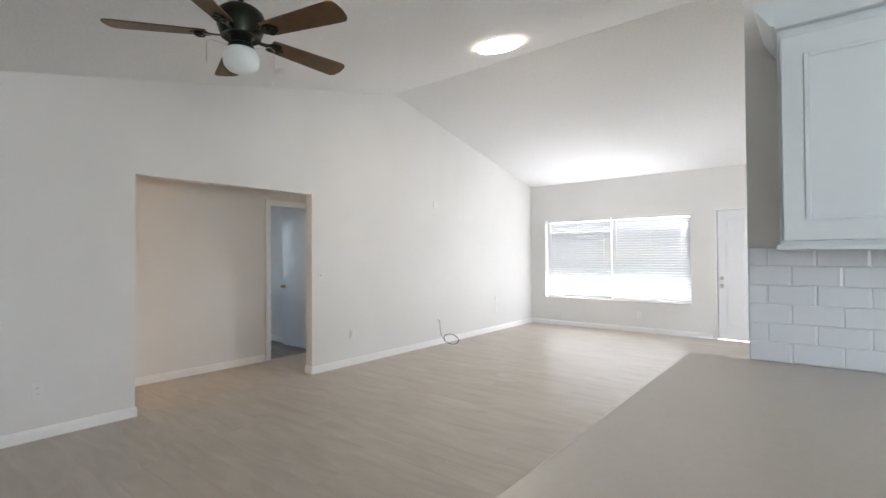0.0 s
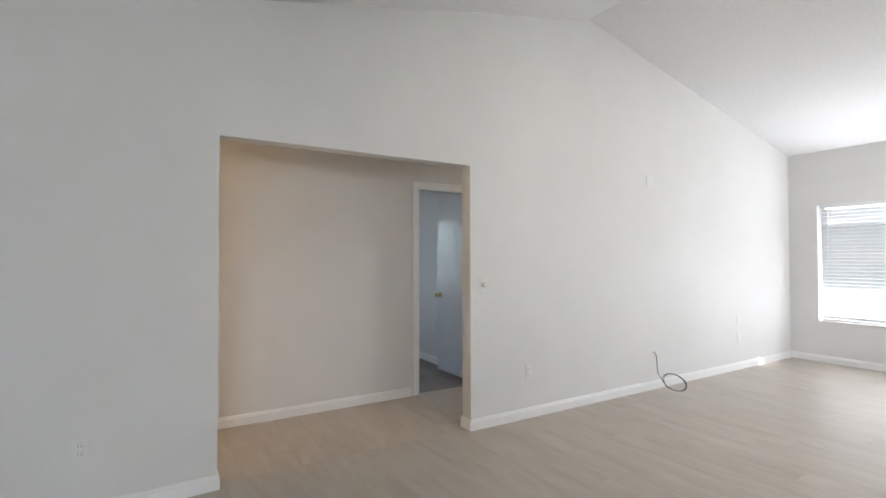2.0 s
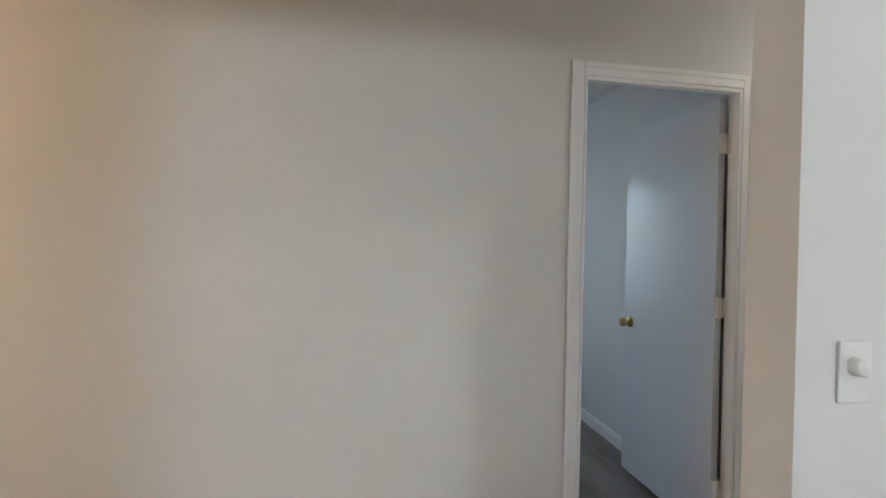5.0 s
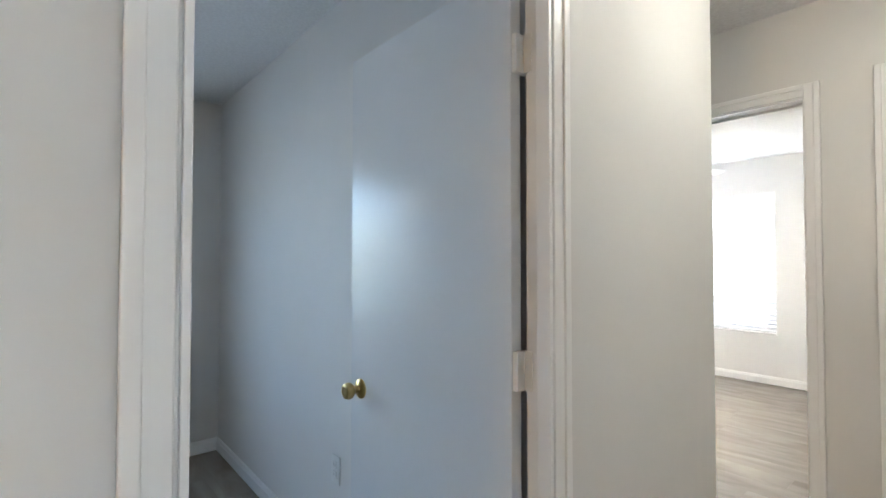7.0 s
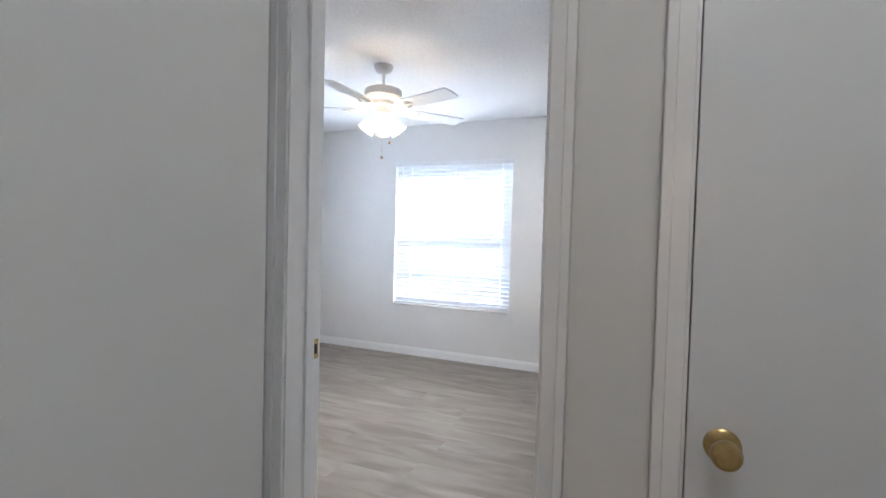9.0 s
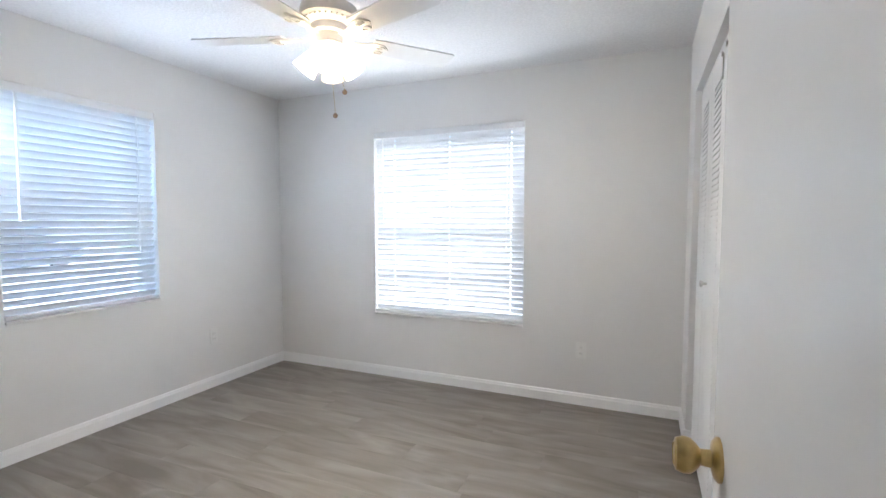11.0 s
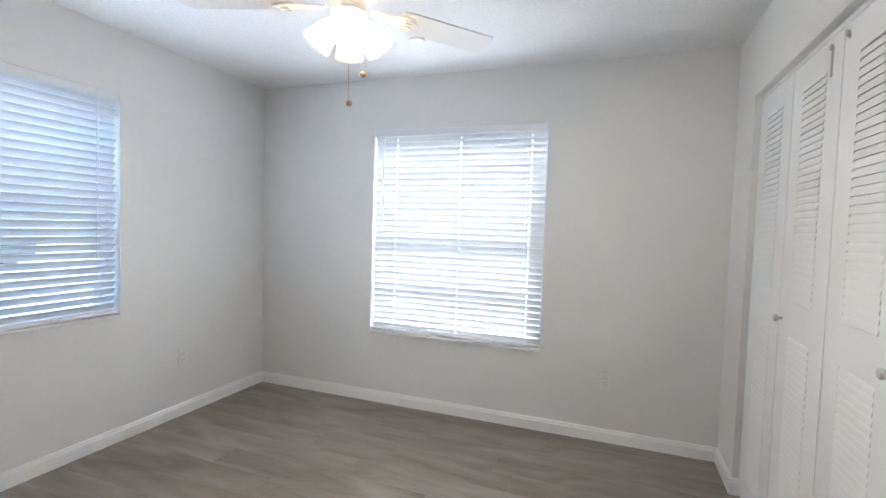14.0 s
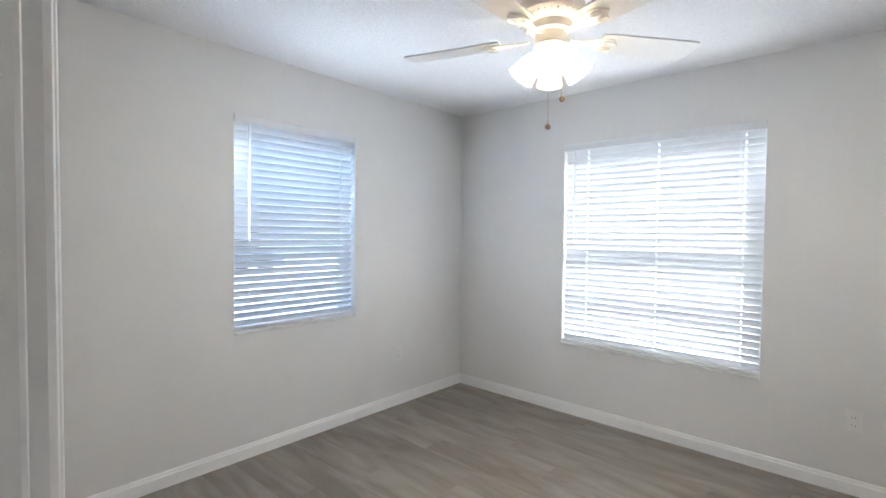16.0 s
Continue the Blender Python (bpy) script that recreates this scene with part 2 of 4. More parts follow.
def prism(bm, outline, depth):
    """Extrudes an outline of 3D points by a vector."""
    depth = Vector(depth)
    a = [bm.verts.new(Vector(p)) for p in outline]
    b = [bm.verts.new(Vector(p) + depth) for p in outline]
    n = len(a)
    bm.faces.new(a[::-1])
    bm.faces.new(b)
    for i in range(n):
        bm.faces.new((a[i], a[(i + 1) % n], b[(i + 1) % n], b[i]))


def tube(bm, points, radius, seg=8):
    """A round tube along a line of points."""
    rings = []
    pts = [Vector(p) for p in points]
    for i, p in enumerate(pts):
        d = (pts[min(i + 1, len(pts) - 1)] - pts[max(i - 1, 0)]).normalized()
        q = d.to_track_quat("Z", "Y")
        rings.append([bm.verts.new(p + q @ Vector((radius * math.cos(2 * math.pi * k / seg), radius * math.sin(2 * math.pi * k / seg), 0))) for k in range(seg)])
    for p, q in zip(rings, rings[1:]):
        for k in range(seg):
            bm.faces.new((p[k], p[(k + 1) % seg], q[(k + 1) % seg], q[k]))
    bm.faces.new(rings[0][::-1])
    bm.faces.new(rings[-1])


def finish(bm, name, material, smooth=False):
    bmesh.ops.recalc_face_normals(bm, faces=bm.faces[:])
    me = bpy.data.meshes.new(name)
    bm.to_mesh(me)
    bm.free()
    me.materials.append(material)
    if smooth:
        for p in me.polygons:
            p.use_smooth = True
        me.set_sharp_from_angle(angle=radians(38))
    return me


def part(name, bm, material, parent=None, label="", smooth=False):
    ob = new(name, finish(bm, name, material, smooth))
    if parent is not None:
        ob.parent = parent
    if label:
        ob["label"] = label
    return ob


def boxes(*bs, bevel=0.0):
    bm = bmesh.new()
    for lo, hi in bs:
        box(bm, lo, hi, bevel)
    return bm


def empty(name, label, category, group="", at=None):
    ob = new(name)
    ob.empty_display_size = 0.1
    tagged(ob, label, category, group)
    if at is not None:
        ob.matrix_basis = at
    return ob


def structure(name, bm, material, label, category, smooth=False):
    return tagged(part(name, bm, material, smooth=smooth), label, category, kind="structure")


def wall_cells(u0, u1, z0, z1, holes):
    """Splits a wall's face into cells that leave the holes (u0, u1, z0, z1) free."""
    us = sorted({u0, u1, *[h[0] for h in holes], *[h[1] for h in holes]})
    out = []
    for a, b in zip(us, us[1:]):
        mid = (a + b) / 2
        cuts = sorted((h[2], h[3]) for h in holes if h[0] < mid < h[1])
        z = z0
        for c, d in cuts:
            if c > z + 1e-6:
                out.append((a, b, z, c))
            z = d
        if z < z1 - 1e-6:
            out.append((a, b, z, z1))
    return out


def wall(name, axis, p0, p1, u0, u1, z0, z1, holes, label):
    """A straight wall: axis 'x' stands at x = p0..p1 and runs along y; axis 'y' the other way round."""
    bm = bmesh.new()
    for a, b, c, d in wall_cells(u0, u1, z0, z1, holes):
        box(bm, (p0, a, c) if axis == "x" else (a, p0, c), (p1, b, d) if axis == "x" else (b, p1, d))
    return structure(name, bm, WALL, label, "wall")
# ---- plan ----
WT, FT = 0.115, 0.060                       # partition thicknesses
RIDGE_Y, RIDGE_Z, SLOPE = 4.25, 3.57, 0.222
FX = -1.06                                  # hall side of the far hall wall
YB0, YB1 = 5.38, 5.523                      # wall between hall and front bedroom
YLIV, YBED = 8.12, 8.81                     # inner faces of the two front walls
XSIDE, XCLO = -4.22, -0.832                  # side wall and closet wall of the front bedroom
H = 2.44
OPEN = (1.13, 2.905, 0.0, 2.06)             # wide opening between living room and hall
DOOR_A = (2.972, 3.75, 0.0, 2.05)
DOOR_B = (-1.663, -0.924, 0.0, 2.05)
DOOR_C = (-0.668, -0.17, 0.0, 2.06)
DOOR_D = (4.77, 5.325, 0.0, 2.05)
FRONT_DOOR = (3.25, 4.17, 0.0, 2.05)
WIN_LIV = (0.32, 2.90, 0.51, 2.02)
WIN_FRONT = (-3.197, -1.906, 0.525, 2.060)
WIN_SIDE = (6.725, 7.602, 0.757, 2.068)
# unseen kitchen opening: assumed from tile glints, size made up
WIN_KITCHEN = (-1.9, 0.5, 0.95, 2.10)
# unseen opening made up to go with the dining fill lamp
WIN_ADDED = (4.2, 6.6, 0.55, 2.05)
WIN_BACK = (1.85, 2.95, 0.80, 2.05)


def roof_z(y):
    return max(H, RIDGE_Z - SLOPE * abs(y - RIDGE_Y))


# living room
bm = bmesh.new()
for a, b, c, d in wall_cells(-3.0, YLIV, 0, 2.44, [OPEN]):
    box(bm, (-WT, a, c), (0, b, d))
prism(bm, [(-WT, -0.840, 2.44), (-WT, YLIV, 2.44), (-WT, YLIV, roof_z(YLIV)), (-WT, RIDGE_Y, RIDGE_Z)], (WT, 0, 0))
structure("wall_living_hall", bm, WALL, "white painted drywall wall with a wide opening to the hall", "wall")
wall("wall_living_front", "y", YLIV, YLIV + 0.2, -0.115, 7.2, 0, 2.8, [WIN_LIV, FRONT_DOOR], "white painted front wall with a wide window")
bm = bmesh.new()
for a, b, c, d in wall_cells(-3.0, YLIV, 0, H, [WIN_KITCHEN, WIN_ADDED]):
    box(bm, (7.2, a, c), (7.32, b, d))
prism(bm, [(7.2, -0.840, H), (7.2, YLIV, H), (7.2, YLIV, roof_z(YLIV)), (7.2, RIDGE_Y, RIDGE_Z)], (0.12, 0, 0))
structure("wall_living_east", bm, WALL, "plain white painted side wall of the living room", "wall")
wall("wall_living_south", "y", -3.12, -3.0, -0.115, 7.2, 0, H + 0.1, [], "plain white painted wall behind the kitchen")
bm = bmesh.new()
prism(bm, [(4.31, 1.94, 0), (7.2, 1.94, 0), (7.2, 1.94, roof_z(1.94)), (4.31, 1.94, roof_z(1.94))], (0, 0.12, 0))
structure("wall_kitchen", bm, WALL, "white kitchen end wall behind the tiled backsplash", "wall")
bm = bmesh.new()
prism(bm, [(-0.2, YLIV + 0.2, roof_z(YLIV + 0.2)), (-0.2, RIDGE_Y, RIDGE_Z), (-0.2, -0.840, H), (-0.2, -3.1, H), (-0.2, -3.1, H + 0.1),
           (-0.2, -0.840, H + 0.12), (-0.2, RIDGE_Y, RIDGE_Z + 0.12), (-0.2, YLIV + 0.2, roof_z(YLIV + 0.2) + 0.12)], (7.6, 0, 0))
structure("ceiling_living", bm, CEIL, "white textured vaulted ceiling with a ridge", "ceiling")

# hall
wall("wall_hall_far", "x", FX - FT, FX, -2.0, 4.68, 0, H, [DOOR_A], "pale painted hall wall with a bedroom doorway")
wall("wall_hall_nook", "y", 4.565, 4.68, -1.85, FX - FT, 0, H, [], "short white wall of the hall nook")
wall("wall_hall_nook_end", "x", -1.965, -1.85, 4.565, YB0, 0, H, [DOOR_D], "white end wall of the hall nook with a doorway")
wall("wall_bedroom_hall", "y", YB0, YB1, -1.965, -WT, 0, H, [DOOR_B, DOOR_C], "white wall with bedroom doorway and linen closet door")
wall("wall_hall_south", "y", -2.115, -2.0, -3.98, -WT, 0, H, [], "plain white end wall of the hall")
structure("ceiling_hall", boxes(((-1.965, 3.945, H), (-0.2, YB0, H + 0.1)), ((FX - FT, -2.1, H), (-0.2, 3.945, H + 0.1))), CEIL, "white textured hall ceiling", "ceiling")
# linen closet behind the closed door
structure("wall_linen_closet", boxes(((-0.80, 6.1, 0), (-WT, 6.2, H))), WALL, "plain white back of the linen closet", "wall")

# back bedroom
wall("wall_back_bedroom_side", "x", -4.13, -3.98, -2.115, 3.83, 0, H, [WIN_BACK], "grey-white painted bedroom wall with a window")
wall("wall_back_bedroom_north", "y", 3.83, 3.945, -3.98, FX - FT, 0, H, [], "grey-white painted bedroom wall behind the open door")
structure("ceiling_back_bedroom", boxes(((-4.13, -2.1, H), (FX - FT, 3.945, H + 0.1))), CEIL, "white textured bedroom ceiling", "ceiling")

# front bedroom
wall("wall_bedroom_side", "x", XSIDE - 0.2, XSIDE, 4.45, YBED + 0.2, 0, H, [WIN_SIDE], "white painted bedroom wall with a window")
wall("wall_bedroom_front", "y", YBED, YBED + 0.2, XSIDE, -0.115, 0, H, [WIN_FRONT], "white painted bedroom wall with a wide window")
wall("wall_bedroom_closet", "x", XCLO, XCLO + WT, YB1, YBED, 0, H, [(6.63, 8.447, 0.0, 2.062)], "white painted wall with the closet opening")
wall("wall_bedroom_south", "y", 4.45, 4.565, XSIDE - 0.2, -1.965, 0, H, [], "plain white bedroom wall beside the hall nook")
structure("wall_closet_back", boxes(((-0.115, YLIV, 0), (0.0, YBED + 0.2, H))), WALL, "plain white back wall of the closet", "wall")
structure("ceiling_bedroom", boxes(((XSIDE - 0.2, 4.43, H), (-1.965, YB0, H + 0.1)), ((XSIDE - 0.2, YB0, H), (-0.115, YBED + 0.2, H + 0.1))), CEIL, "white textured bedroom ceiling", "ceiling")

# ---- trim ----


def baseboard(name, a, b, normal, z0=0.0):
    """A baseboard with a stepped top from a to b along a wall; normal points into the room."""
    a, b, n = Vector((*a, 0)), Vector((*b, 0)), Vector((*normal, 0))
    bm = bmesh.new()
    prof = [(0, 0), (0.014, 0), (0.014, 0.062), (0.010, 0.070), (0.008, 0.080), (0.003, 0.086), (0, 0.086)]
    prism(bm, [a + n * p + Vector((0, 0, z0 + q)) for p, q in prof], b - a)
    return structure(name, bm, TRIM, "white painted wooden baseboard", "baseboard")


for a, b, n in (((0, -3.0), (0, OPEN[0]), (1, 0)), ((0, OPEN[1]), (0, YLIV), (1, 0)), ((0.015, YLIV), (3.19, YLIV), (0, -1)), ((4.23, YLIV), (7.2, YLIV), (0, -1)),
                ((-WT - 0.012, OPEN[0]), (0.012, OPEN[0]), (0, 1)), ((-WT - 0.012, OPEN[1]), (0.012, OPEN[1]), (0, -1)),
                ((FX, -2.0), (FX, 2.928), (1, 0)), ((FX, 3.796), (FX, 4.68), (1, 0)), ((-WT, -2.0), (-WT, OPEN[0]), (-1, 0)), ((-WT, OPEN[1]), (-WT, YB0), (-1, 0)),
                ((-1.85, YB0), (-1.707, YB0), (0, -1)), ((-0.88, YB0), (-0.712, YB0), (0, -1)), ((-1.85, 4.68), (FX, 4.68), (0, 1)),
                ((-3.98, -2.0), (-3.98, 3.83), (1, 0)), ((-3.965, 3.83), (FX - FT, 3.83), (0, -1)), ((FX - FT, -2.0), (FX - FT, 2.928), (-1, 0)),
                ((XSIDE, 4.565), (XSIDE, YBED), (1, 0)), ((XSIDE + 0.015, YBED), (XCLO, YBED), (0, -1)), ((XCLO, 8.447), (XCLO, YBED - 0.015), (-1, 0)),
                ((XCLO - 0.014, 8.447), (XCLO + WT, 8.447), (0, -1)), ((XCLO, YB1), (XCLO, 6.63), (-1, 0)), ((-1.965, YB1), (-1.707, YB1), (0, 1))):
    baseboard("baseboard", a, b, n)


def jamb_set(axis, p0, p1, u0, u1, top, name, stop, casing=(True, True)):
    """Jambs, stops and moulded casings round a doorway. p0..p1: the wall's faces; u0..u1: the clear width between jambs; stop: the place of the stop in p."""
    root = structure(name, bmesh.new(), TRIM, "white gloss painted door frame with moulded casing", "door frame")

    def put(nm, bs, bevel=0.002):
        bm = bmesh.new()
        for (a, b, c), (d, e, f) in bs:
            box(bm, (a, b, c) if axis == "x" else (b, a, c), (d, e, f) if axis == "x" else (e, d, f), bevel)
        return part(nm, bm, TRIM, root)
    q0, q1 = p0 - 0.003, p1 + 0.003
    jw = 0.018
    put("jamb", [((q0, u0 - jw, 0), (q1, u0, top))])
    put("jamb", [((q0, u1, 0), (q1, u1 + jw, top))])
    put("jamb_head", [((q0, u0 - jw, top), (q1, u1 + jw, top + jw))])
    put("door_stop", [((stop - 0.018, u0, 0), (stop + 0.018, u0 + 0.011, top - 0.012))])
    put("door_stop", [((stop - 0.018, u1 - 0.011, 0), (stop + 0.018, u1, top - 0.012))])
    put("door_stop", [((stop - 0.018, u0, top - 0.012), (stop + 0.018, u1, top))])
    for side, on in zip((-1, 1), casing):
        if not on:
            continue
        face = p0 if side < 0 else p1
        for nm, a, b, c, d in (("casing", u0 - 0.061, u0 - 0.006, 0, top + 0.061), ("casing", u1 + 0.006, u1 + 0.061, 0, top + 0.061), ("casing_head", u0 - 0.006, u1 + 0.006, top + 0.006, top + 0.061)):
            lo, hi = sorted((face, face + side * 0.011))
            lo2, hi2 = sorted((face, face + side * 0.017))
            bs = [((lo, a, c), (hi, b, d))]
            if nm == "casing":
                e0, e1 = (a, a + 0.022) if b < (u0 + u1) / 2 else (b - 0.022, b)
                bs.append(((lo2, e0, c), (hi2, e1, d + 0.0005)))
            else:
                bs.append(((lo2, a, d - 0.022), (hi2, b, d)))
            put(nm, bs, 0.003)
    return root


jamb_set("x", FX - FT, FX, 3.004, 3.732, 2.032, "trim_door_back_bedroom", FX - FT + 0.052)
jamb_set("y", YB0, YB1, -1.645, -0.942, 2.032, "trim_door_bedroom", YB1 - 0.055)
for z0, z1, mt, nm in ((0.905, 0.965, BRASS, "strike_plate"), (0.920, 0.950, DARK, "strike_hole")):
    part(nm, boxes(((-1.6455, YB1 - 0.036, z0), (-1.6438 if mt is BRASS else -1.6434, YB1 - 0.006 if mt is BRASS else YB1 - 0.012, z1))), mt, bpy.data.objects["trim_door_bedroom"], "aged brass strike plate" if mt is BRASS else "dark latch hole")
jamb_set("y", YB0, YB1, -0.650, -0.188, 2.042, "trim_door_linen", YB0 + 0.06, (True, False))
jamb_set("x", -1.965, -1.85, 4.788, 5.307, 2.032, "trim_door_nook", -1.965 + 0.055)
jamb_set("y", YLIV, YLIV + 0.2, 3.268, 4.152, 2.032, "trim_front_door", YLIV + 0.075, (False, False))

# ---- doors ----


def knob(parent, at, out, material=BRASS):
    """A round door knob with rose and neck; out: the way it points."""
    bm = bmesh.new()
    m = Matrix.Translation(at) @ Vector(out).to_track_quat("Z", "Y").to_matrix().to_4x4()
    lathe(bm, [(0.033, 0), (0.033, 0.004), (0.027, 0.009), (0.013, 0.012), (0.012, 0.026), (0.019, 0.031), (0.0265, 0.040), (0.0275, 0.050), (0.024, 0.060), (0.017, 0.063), (0.0165, 0.0615), (0.004, 0.0615)], m, 28)
    return part("door_knob", bm, material, parent, "aged brass round knob" if material == BRASS else "brushed nickel knob", smooth=True)


def hinge(parent, z, knuckle):
    bm = bmesh.new()
    x, y = knuckle
    for i in range(5):
        cyl(bm, (x, y, z + i * 0.018), (x, y, z + i * 0.018 + 0.0168), 0.0065, seg=14)
    box(bm, (x - 0.002, y - 0.030, z), (x + 0.001, y - 0.004, z + 0.09), 0.0006)
    box(bm, (x - 0.030, y - 0.002, z), (x - 0.004, y + 0.001, z + 0.09), 0.0006)
    return part("hinge", bm, HINGE, parent, "paint-covered butt hinge")


def door_leaf(name, width, height, m, label, sides, hinge_side=True, material=DOORP, knob_at=(0.062, 0.90)):
    """A flush slab: the hinge edge at the origin, the leaf runs along +x, its faces at y = 0 and y = 0.035."""
    root = empty(name, label, "door", at=m)
    bm = boxes(((0.002, 0, 0.012), (width, 0.035, height)), bevel=0.002)
    leaf = part("leaf", bm, material, root)
    for s in sides:
        knob(leaf, (width - knob_at[0], 0 if s < 0 else 0.035, knob_at[1]), (0, s, 0))
    part("latch_plate", boxes(((width - 0.0005, 0.006, 0.87), (width + 0.001, 0.029, 0.93))), BRASS, leaf, "brass latch plate")
    bm = bmesh.new()
    prism(bm, [(width, 0.011, 0.892), (width + 0.011, 0.011, 0.892), (width, 0.024, 0.892)], (0, 0, 0.016))
    part("latch_bolt", bm, BRASS, leaf, "brass spring latch")
    if hinge_side:
        for z in (0.20, 1.03, 1.77):
            bm = bmesh.new()
            for i in range(5):
                cyl(bm, (-0.008, 0.040, z + i * 0.018), (-0.008, 0.040, z + i * 0.018 + 0.0168), 0.0065, seg=14)
            box(bm, (-0.034, 0.030, z), (-0.012, 0.034, z + 0.09))
            box(bm, (-0.012, 0.004, z), (0.0015, 0.038, z + 0.09))
            part("hinge", bm, HINGE, leaf, "paint-covered butt hinge")
    return root


def leaf_pose(hx, hy, direction, flip):
    """The pose of a leaf hinged at (hx, hy), running in the direction of that many degrees."""
    m = Matrix.Translation((hx, hy, 0)) @ Matrix.Rotation(radians(direction), 4, "Z")
    return m @ Matrix.Diagonal((1, -1, 1, 1)) if flip else m


door_leaf("bedroom_door", 0.725, 2.025, leaf_pose(FX - FT - 0.021, 3.700, 180.5, True), "open flush white bedroom door with brass knob", (-1, 1))
door_leaf("bedroom_door", 0.695, 2.025, leaf_pose(-0.938, YB1 + 0.016, 92.5, True), "open flush white bedroom door standing before the closet", (-1, 1), knob_at=(0.052, 0.962))
door_leaf("nook_door", 0.51, 2.025, leaf_pose(-1.984, 5.246, 180, True), "open flush white door in the hall nook", (-1, 1))
door_leaf("linen_closet_door", 0.456, 2.034, leaf_pose(-0.191, YB0 + 0.038, 180, False) , "closed flush white linen closet door with brass knob", (1,), hinge_side=False)
# front door, closed
fd = empty("front_door", "closed white panelled front door with nickel knob and deadbolt", "door", at=pose(3.272, YLIV + 0.02, 0))
fleaf = part("leaf", boxes(((0.006, 0, 0.01), (0.876, 0.044, 2.026)), bevel=0.002), DOORP, fd)
for x0 in (0.11, 0.50):
    for z0, z1 in ((0.2, 0.85), (1.0, 1.55), (1.66, 1.9)):
        bm = bmesh.new()
        box(bm, (x0, -0.004, z0), (x0 + 0.27, 0.002, z1), 0.003)
        box(bm, (x0 + 0.03, -0.008, z0 + 0.03), (x0 + 0.24, 0.0, z1 - 0.03), 0.004)
        part("panel", bm, DOORP, fleaf)
knob(fleaf, (0.055, 0, 0.84), (0, -1, 0), CHROME)
bm = bmesh.new()
lathe(bm, [(0.03, 0), (0.03, 0.006), (0.024, 0.012), (0.005, 0.013)], Matrix.Translation((0.055, 0, 0.96)) @ Matrix.Rotation(radians(90), 4, "X"))
part("deadbolt", bm, CHROME, fleaf, "brushed nickel deadbolt", smooth=True)
bm = bmesh.new()
tube(bm, [(0.60, -0.006, 1.97), (0.60, -0.03, 1.965), (0.60, -0.035, 1.93), (0.585, -0.03, 1.87), (0.60, -0.025, 1.82), (0.625, -0.025, 1.82), (0.64, -0.03, 1.87), (0.625, -0.035, 1.92), (0.605, -0.03, 1.935)], 0.005, 8)
part("hanging_hook", bm, BRONZE, fleaf, "dark looped hook near the top", smooth=True)

# ---- windows and blinds ----


def slat_mesh(width, ladders, hw, hd, depth=0.0505):
    """A curved slat with a cord hole at each ladder; it runs along x, its depth along y."""
    bm = bmesh.new()
    th = 0.0028
    xs = sorted({-width / 2, width / 2, *[v for c in ladders for v in (c - hw, c + hw)]})
    ys = [-depth / 2, -hd, hd, depth / 2]
    zs = [-0.0012, 0.0015, 0.0015, -0.0012]
    for side in (0, 1):
        grid = [[bm.verts.new((x, y, z + (th if side else 0))) for x in xs] for y, z in zip(ys, zs)]
        for j in range(3):
            for i in range(len(xs) - 1):
                mid = (xs[i] + xs[i + 1]) / 2
                if j == 1 and any(abs(mid - c) < hw for c in ladders):
                    continue
                bm.faces.new((grid[j][i], grid[j][i + 1], grid[j + 1][i + 1], grid[j + 1][i]))
    bm.edges.ensure_lookup_table()
    n = len(xs)
    v = bm.verts
    v.ensure_lookup_table()
    for j in (0, 3):
        for i in range(n - 1):
            a, b = j * n + i, j * n + i + 1
            bm.faces.new((v[a], v[b], v[b + 4 * n], v[a + 4 * n]))
    return finish(bm, "slat", SLAT)


def blind(width, z0, z1, m, tilt, label, ladders, hole=(0.0022, 0.0050)):
    """A horizontal blind hung in a window: headrail, slats, bottom rail, ladder cords, wand. Local x along the window, +y outwards."""
    root = empty("window_blind", label, "blind", "window blinds", m)
    part("headrail", boxes(((-width / 2, -0.030, z1 - 0.045), (width / 2, 0.030, z1)), bevel=0.003), ALU, root)
    part("valance", boxes(((-width / 2, -0.0345, z1 - 0.050), (width / 2, -0.0305, z1 - 0.004)), bevel=0.0015), ALU, root)
    part("bottom_rail", boxes(((-width / 2, -0.028, z0), (width / 2, 0.028, z0 + 0.020)), bevel=0.004), ALU, root)
    me = slat_mesh(width - 0.006, ladders, *hole)
    pitch = 0.0437
    count = int((z1 - 0.062 - z0 - 0.042) / pitch) + 1
    for i in range(count):
        s = new("slat", me)
        s.parent = root
        s.matrix_basis = Matrix.Translation((0, 0, z0 + 0.042 + i * pitch)) @ Matrix.Rotation(radians(-tilt), 4, "X")
    for c in ladders:
        for y in (-0.024, 0.024):
            part("ladder_cord", boxes(((c - 0.0006, y - 0.0006, z0 + 0.018), (c + 0.0006, y + 0.0006, z1 - 0.045))), CORD, root)
    bm = bmesh.new()
    cyl(bm, (-width / 2 + 0.085, -0.037, z1 - 0.75), (-width / 2 + 0.085, -0.037, z1 - 0.05), 0.0045, seg=8)
    part("tilt_wand", bm, CORD, root, "clear plastic tilt wand")
    bm = bmesh.new()
    for dx in (0.0, 0.008):
        cyl(bm, (width / 2 - 0.13 + dx, -0.040, z1 - 0.92 + dx * 30), (width / 2 - 0.13 + dx, -0.040, z1 - 0.05), 0.0012, seg=6)
    part("lift_cord", bm, CORD, root)
    bm = bmesh.new()
    lathe(bm, [(0.003, 0.03), (0.007, 0.0), (0.004, -0.004)], Matrix.Translation((width / 2 - 0.13, -0.040, z1 - 0.945)), 10)
    part("tassel", bm, PLASTIC, root, smooth=True)
    return root


